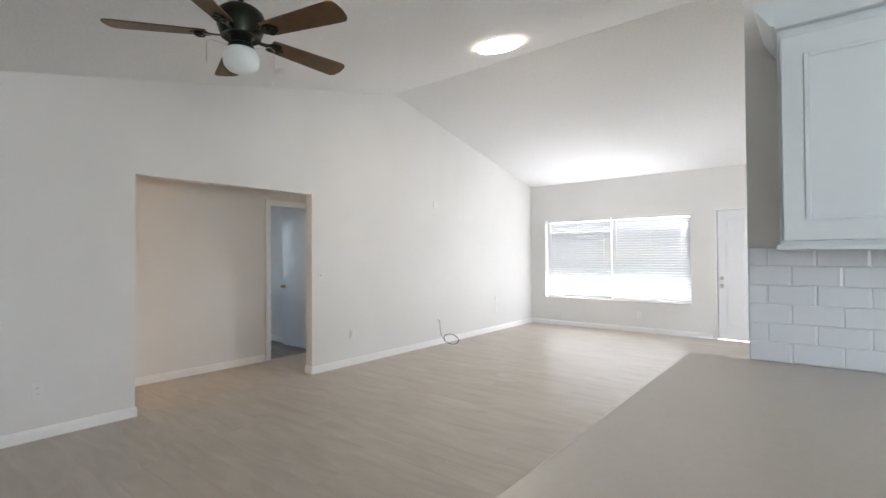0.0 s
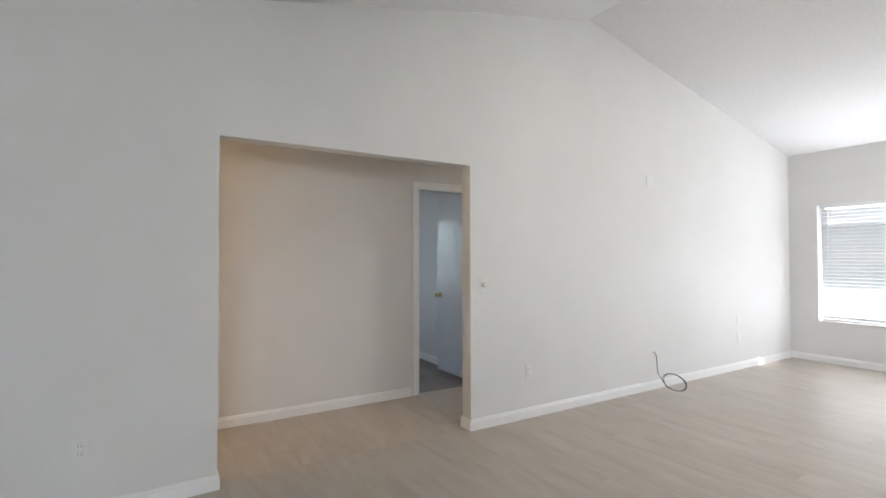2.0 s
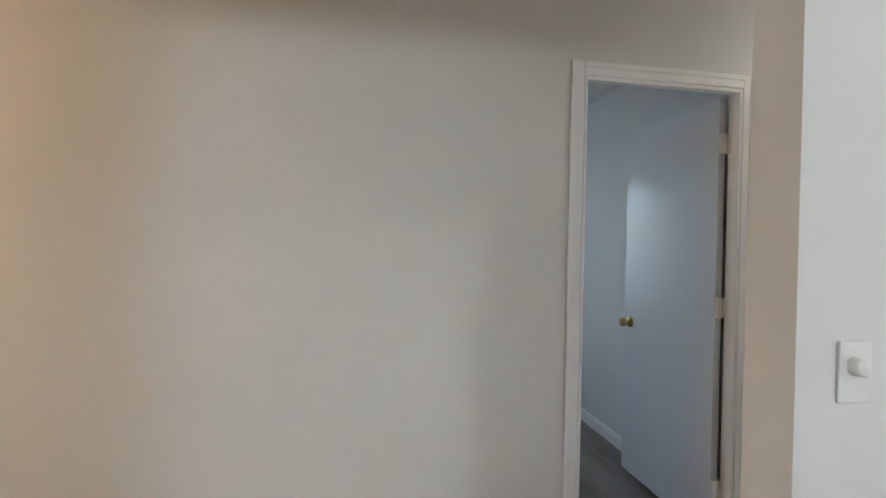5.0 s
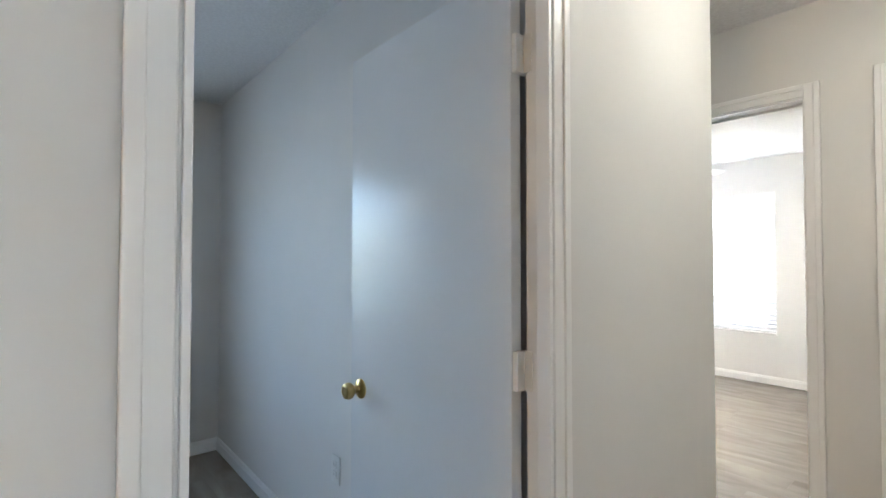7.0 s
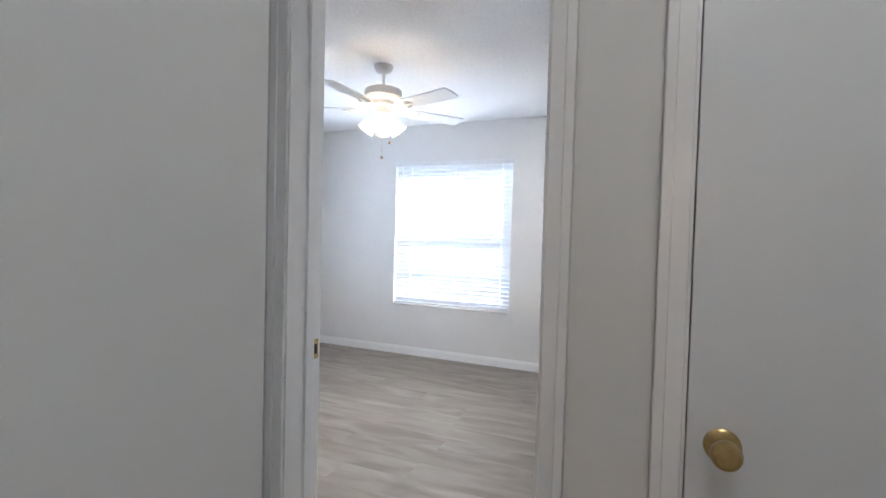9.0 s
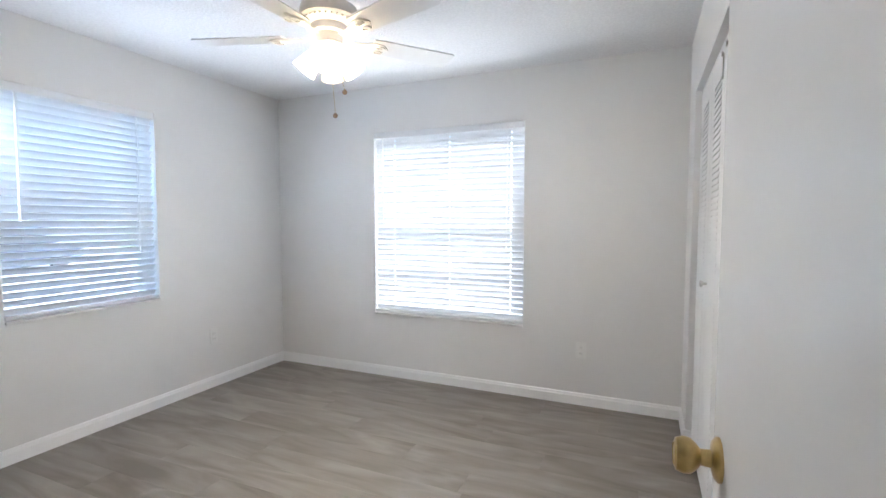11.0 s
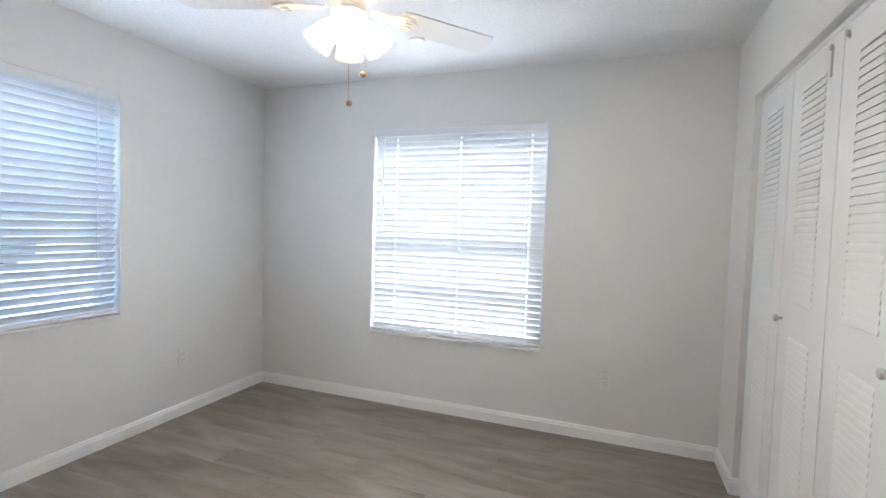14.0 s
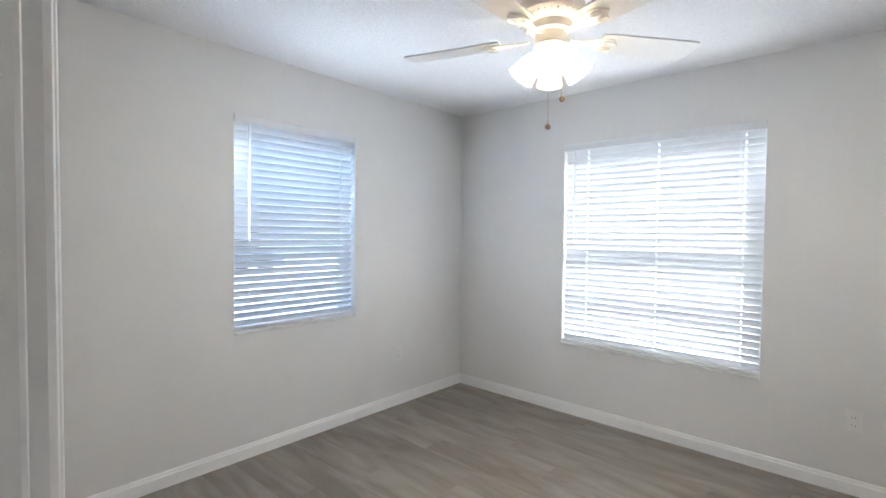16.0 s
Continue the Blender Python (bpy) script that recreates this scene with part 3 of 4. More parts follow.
def window(name, axis, p, u0, u1, z0, z1, sgn, rails, mullions, label):
    """Frame, sashes, glass and sill of a window whose outer side lies sgn * 0.13 beyond the wall's inner face p."""
    root = structure(name, bmesh.new(), ALU, label, "window")
    q = p + sgn * 0.135

    def put(nm, lo, hi, material, bevel=0.002, lab=""):
        a, b = sorted((lo[0], hi[0]))
        lo, hi = (a, lo[1], lo[2]), (b, hi[1], hi[2])
        bm = bmesh.new()
        box(bm, lo if axis == "x" else (lo[1], lo[0], lo[2]), hi if axis == "x" else (hi[1], hi[0], hi[2]), bevel)
        return part(nm, bm, material, root, lab)
    d = sgn * 0.045
    put("window_frame", (q, u0, z0 + 0.02), (q + d, u0 + 0.04, z1), ALU)
    put("window_frame", (q, u1 - 0.04, z0 + 0.02), (q + d, u1, z1), ALU)
    put("window_frame", (q, u0 + 0.04, z1 - 0.04), (q + d, u1 - 0.04, z1), ALU)
    put("window_frame", (q, u0 + 0.04, z0 + 0.02), (q + d, u1 - 0.04, z0 + 0.06), ALU)
    for z in rails:
        put("sash_rail", (q - sgn * 0.01, u0 + 0.04, z - 0.022), (q + d, u1 - 0.04, z + 0.022), ALU)
    for u in mullions:
        put("mullion", (q - sgn * 0.01, u - 0.03, z0 + 0.06), (q + d, u + 0.03, z1 - 0.04), ALU)
    g = put("pane", (q + d * 0.5, u0 + 0.04, z0 + 0.06), (q + d * 0.5 + sgn * 0.004, u1 - 0.04, z1 - 0.04), GLASS, 0)
    g.visible_shadow = False
    put("window_sill", (p - sgn * 0.016, u0 + 0.001, z0 + 0.002), (q + d, u1 - 0.001, z0 + 0.02), SILL, 0.004, "pale marble sill")
    return root


window("window_1", "y", YLIV, *WIN_LIV, 1, (), (1.61,), "wide white aluminium window behind blinds")
window("window_2", "y", YBED, *WIN_FRONT, 1, (1.29, 0.93), (), "white aluminium single-hung window behind blinds")
window("window_3", "x", XSIDE, *WIN_SIDE, -1, (1.42,), (), "white aluminium single-hung window behind blinds")
window("window_4", "x", -3.98, *WIN_BACK, -1, (1.42,), (), "white aluminium window of the back bedroom")

# window out of view, added as the source of the fill lamp
window("window_6", "x", 7.2, *WIN_ADDED, 1, (), (5.4,), "wide white aluminium dining window")
# out of view: assumed kitchen window, kept wide to light the room
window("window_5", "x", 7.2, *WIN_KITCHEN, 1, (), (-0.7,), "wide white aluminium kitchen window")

TILT = 50
blind(1.250, WIN_LIV[2] + 0.025, WIN_LIV[3], pose(0.977, YLIV + 0.032, 0), TILT + 5, "closed white horizontal blind over the wide living room window", (-0.5, 0, 0.5))
blind(1.275, WIN_LIV[2] + 0.025, WIN_LIV[3], pose(2.258, YLIV + 0.032, 0), TILT + 5, "closed white horizontal blind over the wide living room window", (-0.5, 0, 0.5))
blind(1.285, WIN_FRONT[2] + 0.025, WIN_FRONT[3], pose((WIN_FRONT[0] + WIN_FRONT[1]) / 2, YBED + 0.032, 0), TILT + 9, "lowered white blind glowing with sunlight over the bedroom window", (-0.462, 0.036, 0.538), (0.0050, 0.0084))
blind(0.865, WIN_SIDE[2] + 0.025, WIN_SIDE[3], pose(XSIDE - 0.032, (WIN_SIDE[0] + WIN_SIDE[1]) / 2, 0, 0, 0, 90), TILT, "lowered white blind in blue shade over the side window", (-0.33, 0.33))

# ---- louvred closet doors ----


def bifold_panel(m, width, knob_at, label):
    """One stamped metal panel, 0.022 thick: x along the panel, -y into the room; two fields of louvre slots."""
    root = empty("closet_door", label, "closet door", "louvred bifold panels", m)
    h = 2.035
    lx0, lx1 = 0.116, width - 0.122
    fields = ((0.14, 0.962), (1.098, 1.935))
    bs = [((0.002, 0, 0.012), (lx0, 0.022, h)), ((lx1, 0, 0.012), (width - 0.002, 0.022, h))]
    zs = [0.012, fields[0][0], fields[0][1], fields[1][0], fields[1][1], h]
    for a, b in ((0, 1), (2, 3), (4, 5)):
        bs.append(((lx0, 0, zs[a]), (lx1, 0.022, zs[b])))
    body = part("body", boxes(*bs), BIFOLD, root)
    pitch = 0.0273
    bm = bmesh.new()
    prism(bm, [(lx0, 0.0030, pitch + 0.0030), (lx0, -0.0004, pitch * 0.72), (lx0, -0.0030, 0.0036), (lx0, -0.0014, 0.0030), (lx0, 0.0012, pitch * 0.66), (lx0, 0.0058, pitch + 0.0018)], (lx1 - lx0, 0, 0))
    me = finish(bm, "louvre", BIFOLD)
    for a, b in fields:
        k = round((b - a) / pitch)
        for i in range(k):
            s = new("louvre", me)
            s.parent = root
            s.location = (0, 0, a + i * pitch - 0.001)
    if knob_at is not None:
        bm = bmesh.new()
        lathe(bm, [(0.006, 0), (0.006, 0.014), (0.014, 0.019), (0.016, 0.026), (0.012, 0.031), (0.002, 0.032)], Matrix.Translation((knob_at, 0, 1.02)) @ Matrix.Rotation(radians(90), 4, "X"), 18)
        part("knob", bm, CHROME, body, "small polished pull knob", smooth=True)
    return root


PW = 0.4525
for i in range(4):
    # x runs towards -y along the closet wall, so that local -y points into the room
    y_start = 8.444 - i * PW
    bifold_panel(pose(XCLO + 0.032, y_start, 0, 0, 0, -90), PW, {1: 0.04, 2: PW - 0.04}.get(i), "white louvred metal bifold closet panel, closed")
track = empty("closet_track", "white metal bifold door track under the closet header", "track")
part("rail", boxes(((XCLO + 0.034, 6.64, 2.040), (XCLO + 0.075, 8.44, 2.060))), ALU, track)
for y in (7.62, 7.50):
    bm = bmesh.new()
    cyl(bm, (XCLO + 0.028, y, 2.00), (XCLO + 0.020, y, 2.00), 0.010, seg=12)
    box(bm, (XCLO + 0.026, y - 0.004, 1.90 if y > 7.6 else 1.985), (XCLO + 0.0315, y + 0.004, 2.0))
    part("aligner_clip", bm, CHROME, track, "small wire door aligner")
structure("closet_interior_wall", boxes(((-0.125, YB1 + 0.7, 0), (-0.116, YBED, H))), WALL, "plain white inside of the closet", "wall")

# ---- ceiling fans ----


def arc(c, r, a0, a1, n):
    return [(c[0] + r * math.cos(radians(a0 + (a1 - a0) * i / n)), c[1] + r * math.sin(radians(a0 + (a1 - a0) * i / n))) for i in range(n + 1)]


def blade_mesh(r0, r1, w0, w1, corner, material, pitch=-12):
    """A pitched blade with shaped tip, along +x."""
    bm = bmesh.new()
    out = [(r0, -w0), (r0 + 0.05, -w0 - 0.006)] + [(r1 - corner, -w1)] + arc((r1 - corner, -w1 + corner), corner, -90, -20, 4) + [(r1 + 0.006, 0)] \
        + arc((r1 - corner, w1 - corner), corner, 20, 90, 4) + [(r0 + 0.05, w0 + 0.006), (r0, w0)]
    pitch = radians(pitch)
    prism(bm, [(x, y * math.cos(pitch), y * math.sin(pitch)) for x, y in out], (0, 0, 0.006))
    return finish(bm, "blade", material)


def fan_bracket(parent, ang, z, r0, r1, material):
    bm = bmesh.new()
    m = Matrix.Rotation(radians(ang), 4, "Z") @ Matrix.Translation((0, 0, z))
    pts = [(r0, -0.012), (r0 + 0.05, -0.010), (r1 - 0.06, -0.038), (r1 - 0.02, -0.034), (r1 + 0.012, 0), (r1 - 0.02, 0.034), (r1 - 0.06, 0.038), (r0 + 0.05, 0.010), (r0, 0.012)]
    pitch = radians(-12)
    prism(bm, [m @ Vector((x, y * math.cos(pitch), y * math.sin(pitch) - 0.007)) for x, y in pts], (0, 0, 0.006))
    for x in (r1 - 0.05, r1 - 0.022):
        for y in (-0.017, 0.017):
            cyl(bm, m @ Vector((x, y, -0.011 - y * 0.2)), m @ Vector((x, y, -0.004 - y * 0.2)), 0.0045, seg=8)
    for y in (-0.019, 0.019):
        ring = [m @ Vector((r1 - 0.035 + 0.022 * math.cos(a), y + 0.014 * math.sin(a), -0.012 - y * 0.2)) for a in [2 * math.pi * i / 14 for i in range(15)]]
        tube(bm, ring, 0.0035, 6)
    return part("blade_iron", bm, material, parent)


# living room fan, hung from the sloped ceiling
FX0, FY0 = 2.14, 0.945
fan = empty("ceiling_fan", "dark bronze ceiling fan with walnut blades and opal globe", "ceiling fan", at=pose(FX0, FY0, 0))
bm = bmesh.new()
lathe(bm, [(0.075, 2.845), (0.075, 2.79), (0.05, 2.765), (0.02, 2.755)], None, 28)
cyl(bm, (0, 0, 2.66), (0, 0, 2.76), 0.013)
part("downrod", bm, BRONZE, fan, smooth=True)
bm = bmesh.new()
lathe(bm, [(0.04, 2.685), (0.085, 2.675), (0.115, 2.65), (0.125, 2.615), (0.120, 2.575), (0.10, 2.520), (0.07, 2.53), (0.055, 2.52), (0.055, 2.485), (0.065, 2.478), (0.068, 2.455), (0.06, 2.45)], None, 32)
part("motor_housing", bm, BRONZE, fan, smooth=True)
bm = bmesh.new()
lathe(bm, [(0.056, 2.462), (0.074, 2.452), (0.088, 2.428), (0.092, 2.398), (0.086, 2.368), (0.068, 2.346), (0.038, 2.333), (0.004, 2.329)], None, 32)
part("globe", bm, OPAL, fan, "frosted opal glass globe", smooth=True)
me = blade_mesh(0.165, 0.645, 0.050, 0.076, 0.040, WALNUT, -10)
for k in range(5):
    b = new("blade", me)
    b.parent, b.matrix_basis = fan, Matrix.Rotation(radians(88 + 72 * k), 4, "Z") @ Matrix.Translation((0, 0, 2.530))
    fan_bracket(fan, 88 + 72 * k, 2.530, 0.09, 0.24, BRONZE)
for s in (-1, 1):
    bm = bmesh.new()
    tube(bm, [(s * 0.055 * 0.45, s * 0.055, 2.47), (s * 0.075, s * 0.125, 2.49), (s * 0.082, s * 0.145, 2.475), (s * 0.082, s * 0.146, 2.37)], 0.0018, 6)
    part("pull_chain", bm, CHROME, fan)

# bedroom fan
BX, BY = -2.405, 7.162
fan = empty("ceiling_fan", "white ceiling fan with frosted tulip shades, one unlit", "ceiling fan", at=pose(BX, BY, 0))
bm = bmesh.new()
lathe(bm, [(0.066, H), (0.066, H - 0.012), (0.055, H - 0.04), (0.03, H - 0.058), (0.014, H - 0.064)], None, 28)
cyl(bm, (0, 0, 2.285), (0, 0, H - 0.06), 0.0115)
part("downrod", bm, FANW, fan, smooth=True)
bm = bmesh.new()
lathe(bm, [(0.03, 2.305), (0.045, 2.29), (0.10, 2.283), (0.125, 2.272), (0.130, 2.245), (0.126, 2.225), (0.10, 2.205), (0.08, 2.195), (0.078, 2.165), (0.062, 2.158), (0.06, 2.12), (0.066, 2.112), (0.055, 2.085), (0.02, 2.075)], None, 36)
motor = part("motor_housing", bm, FANW, fan, smooth=True)
bm = bmesh.new()
box(bm, (-0.017, -0.003, -0.003), (0.017, 0.003, 0.003))
rib = finish(bm, "vent_rib", FANW)
for k in range(30):
    v = new("vent_rib", rib)
    v.parent, v.matrix_basis = motor, Matrix.Rotation(2 * math.pi * k / 30, 4, "Z") @ Matrix.Translation((0.112, 0, 2.213)) @ Matrix.Rotation(radians(38), 4, "Y")
me = blade_mesh(0.20, 0.626, 0.056, 0.070, 0.022, BLADEW, -9)
for k in range(5):
    ang = 53.7 + 72 * k
    b = new("blade", me)
    b.parent, b.matrix_basis = fan, Matrix.Rotation(radians(ang), 4, "Z") @ Matrix.Translation((0, 0, 2.144))
    fan_bracket(fan, ang, 2.144, 0.085, 0.275, FANW)
for k in range(4):
    ang = -60 + 90 * k
    tiltm = Matrix.Rotation(radians(ang), 4, "Z") @ Matrix.Translation((0.044, 0, 2.086)) @ Matrix.Rotation(radians(180 - 38), 4, "Y")
    bm = bmesh.new()
    lathe(bm, [(0.018, -0.02), (0.022, 0.0), (0.024, 0.018), (0.014, 0.02)], tiltm, 18)
    part("lamp_holder", bm, FANW, fan, smooth=True)
    bm = bmesh.new()
    lathe(bm, [(0.023, 0.012), (0.034, 0.028), (0.042, 0.056), (0.048, 0.088), (0.055, 0.115), (0.0525, 0.115), (0.0455, 0.088), (0.0395, 0.056), (0.031, 0.028), (0.019, 0.016)], tiltm, 24, closed=False)
    part("shade", bm, FROST if k == 2 else TULIP, fan, "unlit grey frosted tulip shade" if k == 2 else "lit frosted glass tulip shade", smooth=True)
    if k != 2:
        point_lamp("fan_bulb", Matrix.Translation((BX, BY, 0)) @ tiltm @ Vector((0, 0, 0.085)), P_FAN, (1.0, 0.87, 0.70), 0.022)
for x, y, z in ((-0.122, 0.205, 1.853), (-0.031, 0.158, 1.948)):
    bm = bmesh.new()
    cyl(bm, (x, y, z + 0.012), (x * 0.4, y * 0.35, 2.09), 0.0012, seg=6)
    part("pull_chain", bm, BRASS, fan)
    bm = bmesh.new()
    bmesh.ops.create_uvsphere(bm, u_segments=14, v_segments=10, radius=0.0125, matrix=Matrix.Translation((x, y, z)))
    part("chain_ball", bm, BEAD, fan, "small wooden pull ball", smooth=True)
area_lamp("ceiling_disc_lamp", (2.10, 3.612, 3.372), (2.10, 3.834, 2.372), 0.26, 0.26, P_DISC, (1.0, 0.93, 0.82))
# unseen hall lamp, assumed and placed where it brightens the hall walls
area_lamp("hall_disc_lamp", (-0.5, 4.40, 2.365), (-0.5, 4.40, 0), 0.22, 0.22, P_HALL, (1.0, 0.93, 0.84))
point_lamp("hall_end_bulb", (-0.42, -0.85, 1.95), P_HALL_END, WARM, 0.08)
fan_back = copy_thing(fan, pose(-2.55, 2.15, 0, 0, 0, 20))
fan_back["label"] = "white ceiling fan in the back bedroom, lights lit"
for child in fan_back.children:
    if child.name.startswith("shade") and child.data.materials[0] == TULIP:
        child.data = child.data.copy()
        child.data.materials[0] = TULIP_LOW
point_lamp("fan_bulbs_back", (-2.55, 2.15, 1.90), P_FAN * 0.03, (1.0, 0.80, 0.55), 0.06)

# ---- ceiling and wall fittings ----


def ceiling_disc(name, x, y, z, r, depth, slope, material, label, category):
    root = empty(name, label, category, at=Matrix.Translation((x, y, z)) @ Matrix.Rotation(slope, 4, "X"))
    bm = bmesh.new()
    lathe(bm, [(r, 0.0), (r, -depth * 0.4), (r * 0.97, -depth * 0.8), (r * 0.93, -depth * 0.85)], None, 40)
    part("trim_ring", bm, material, root, smooth=True)
    bm = bmesh.new()
    lathe(bm, [(r * 0.93, -depth * 0.86), (r * 0.7, -depth * 1.0), (r * 0.3, -depth * 1.06), (0.004, -depth * 1.07)], None, 40)
    part("lens", bm, material, root, smooth=True)
    return root


SL = math.atan(SLOPE)
ceiling_disc("ceiling_light", 2.10, 3.60, roof_z(3.60), 0.21, 0.045, SL, DISC, "round glowing warm ceiling light on the sloped ceiling", "ceiling light")
ceiling_disc("smoke_detector", 0.60, 2.14, roof_z(2.14), 0.07, 0.035, SL, PLASTIC, "round white smoke detector on the sloped ceiling", "smoke detector")
ceiling_disc("smoke_detector", -2.60, 8.21, H, 0.045, 0.012, 0, PLASTIC, "round white smoke detector on the bedroom ceiling", "smoke detector")
# glowing disc out of view, added for the assumed hall lamp
ceiling_disc("hall_light", -0.5, 4.40, H, 0.14, 0.06, 0, DISC, "assumed hall ceiling light, unseen, added to brighten the hall", "ceiling light")


def plate(name, at, normal, label, category, kind="outlet", w=0.072, h=0.116):
    """A wall plate with its fittings; normal is the wall's outward direction."""
    m = Matrix.Translation(at) @ Matrix.Rotation(math.atan2(normal[1], normal[0]) + math.pi / 2, 4, "Z")
    root = empty(name, label, category, at=m)
    body = part("cover_plate", boxes(((-w / 2, -0.006, -h / 2), (w / 2, 0, h / 2)), bevel=0.002), PLASTIC, root)
    if kind == "outlet":
        for z in (-0.021, 0.021):
            part("socket", boxes(((-0.017, -0.009, z - 0.014), (0.017, -0.005, z + 0.014)), bevel=0.003), PLASTIC, body)
            part("slot", boxes(((-0.0085, -0.0095, z - 0.006), (-0.006, -0.0085, z + 0.006)), ((0.006, -0.0095, z - 0.006), (0.0085, -0.0085, z + 0.006))), SLOT, body)
    elif kind == "dimmer":
        bm = bmesh.new()
        lathe(bm, [(0.019, 0), (0.018, 0.014), (0.015, 0.017), (0.002, 0.018)], Matrix.Translation((0, -0.006, 0.012)) @ Matrix.Rotation(radians(90), 4, "X"), 22)
        part("dial", bm, PLASTIC, body, "round dimmer dial", smooth=True)
    elif kind == "blank":
        for z in (-0.042, 0.042):
            bm = bmesh.new()
            cyl(bm, (0, -0.0075, z), (0, -0.005, z), 0.003, seg=8)
            part("screw", bm, PLASTIC, body)
    return root


plate("outlet", (0, 0.495, 0.36), (1, 0), "white duplex outlet low on the living room wall", "outlet")
plate("outlet", (0, 3.49, 0.385), (1, 0), "white duplex outlet low on the living room wall", "outlet")
plate("dimmer_switch", (0, 3.03, 1.115), (1, 0), "white dimmer switch beside the hall opening", "switch", "dimmer")
plate("blank_plate", (0, 5.13, 2.125), (1, 0), "painted blank cover plate high on the wall", "cover plate", "blank", 0.11, 0.11)
plate("outlet", (0, 6.80, 0.575), (1, 0), "white duplex outlet above another plate", "outlet")
plate("cable_plate", (0, 6.80, 0.38), (1, 0), "white cable plate low on the wall", "cover plate", "blank")
plate("outlet", (2.08, YLIV, 0.29), (0, -1), "white duplex outlet under the wide window", "outlet")
plate("outlet", (-2.23, 3.83, 0.45), (0, -1), "white duplex outlet on the back bedroom wall", "outlet")
plate("outlet", (-1.482, YBED, 0.397), (0, -1), "white duplex outlet under the bedroom window", "outlet")
plate("outlet", (XSIDE, 8.035, 0.408), (1, 0), "white duplex outlet near the bedroom corner", "outlet")

# loose antenna cable: out of the wall, then a coil on the floor
cable = empty("coaxial_cable", "loose black coaxial cable coiled on the floor by the wall", "cable")
pts = [(0.0, 5.160, 0.370), (0.024, 5.160, 0.368), (0.036, 5.166, 0.33), (0.030, 5.178, 0.24), (0.030, 5.190, 0.16)]
for i in range(26):
    a = radians(196 + i * 28)
    g = 1.0 - 0.16 * i / 25
    pts.append((0.118 + 0.02 * g * math.cos(a) - 0.098 * g * math.sin(a), 5.335 + 0.150 * g * math.cos(a) + 0.03 * math.sin(a), max(0.005, 0.070 + 0.064 * math.sin(a) - 0.01 * (1 - g))))
bm = bmesh.new()
tube(bm, pts, 0.0035, 8)
part("cable", bm, BLACK_CABLE, cable, smooth=True)
bm = bmesh.new()
cyl(bm, (0.0, 5.160, 0.370), (0.022, 5.160, 0.368), 0.006, seg=10)
part("connector", bm, CHROME, cable)

# ---- kitchen ----
peninsula = empty("kitchen_base_cabinet", "white kitchen peninsula base cabinet", "cabinet")
part("carcass", boxes(((4.16, 0.36, 0.10), (4.72, 1.94, 0.885))), CABINET, peninsula)
part("toe_kick", boxes(((4.19, 0.40, 0.0), (4.70, 1.94, 0.10))), DARK, peninsula)
for y0, y1 in ((0.38, 0.88), (0.90, 1.40), (1.42, 1.92)):
    part("end_panel", boxes(((4.148, y0, 0.12), (4.16, y1, 0.87)), bevel=0.003), CABINET, peninsula)
tagged(part("countertop", boxes(((4.09, 0.30, 0.887), (5.6, 1.938, 0.92)), bevel=0.004), COUNTER), "beige speckled quartz kitchen countertop", "countertop")
upper = empty("wall_cabinet", "white raised-panel wall cabinet with crown moulding", "cabinet")
part("body", boxes(((4.435, 1.62, 1.37), (5.30, 1.928, 2.12)), bevel=0.002), CABINET, upper)
part("bottom_rail", boxes(((4.425, 1.612, 1.355), (5.30, 1.928, 1.372)), bevel=0.003), CABINET, upper)
for x0 in (4.445, 4.885):
    d = part("door", boxes(((x0, 1.60, 1.385), (x0 + 0.43, 1.619, 2.06)), bevel=0.003), CABINET, upper)
    bm = bmesh.new()
    x1 = x0 + 0.43
    for lo, hi in (((x0 + 0.06, 1.5965, 1.45), (x0 + 0.075, 1.601, 1.995)), ((x1 - 0.075, 1.5965, 1.45), (x1 - 0.06, 1.601, 1.995)), ((x0 + 0.075, 1.5965, 1.45), (x1 - 0.075, 1.601, 1.465)), ((x0 + 0.075, 1.5965, 1.98), (x1 - 0.075, 1.601, 1.995))):
        box(bm, lo, hi, 0.003)
    part("panel_moulding", bm, CABINET, d)
bm = bmesh.new()
prism(bm, [(4.425, 1.612, 2.09), (4.425, 1.598, 2.095), (4.425, 1.565, 2.15), (4.425, 1.555, 2.175), (4.425, 1.612, 2.175)], (0.88, 0, 0))
prism(bm, [(4.432, 1.56, 2.09), (4.42, 1.56, 2.095), (4.385, 1.56, 2.15), (4.375, 1.56, 2.175), (4.432, 1.56, 2.175)], (0, 0.365, 0))
part("crown_moulding", bm, CABINET, upper)

# ---- outside ----
# unseen roof, assumed from the shade on the slats; depth set to cast it
structure("porch_roof", boxes(((-0.2, YLIV + 0.2, 2.46), (7.4, YLIV + 1.75, 2.60))), PLASTIC, "assumed white porch roof, unseen, shading the wide window's upper slats", "roof")
ground = bmesh.new()
box(ground, (-200, -200, -0.42), (200, 200, -0.30))
structure("ground", ground, GRASS, "flat sunlit lawn around the house", "ground")
# the side slab is assumed pale, added to bounce light onto the side blinds
structure("driveway", boxes(((-33.0, 9.2, -0.30), (9.5, 24, -0.285)), ((-33.0, -3.0, -0.30), (-4.6, 9.2, -0.285))), CONCRETE, "pale concrete drive before the house, side slab added to bounce light", "driveway")
structure("roof", boxes(((-4.9, -3.4, 2.95), (-0.2, YBED + 0.5, 3.05))), ROOFM, "shingled roof over the bedrooms", "roof")
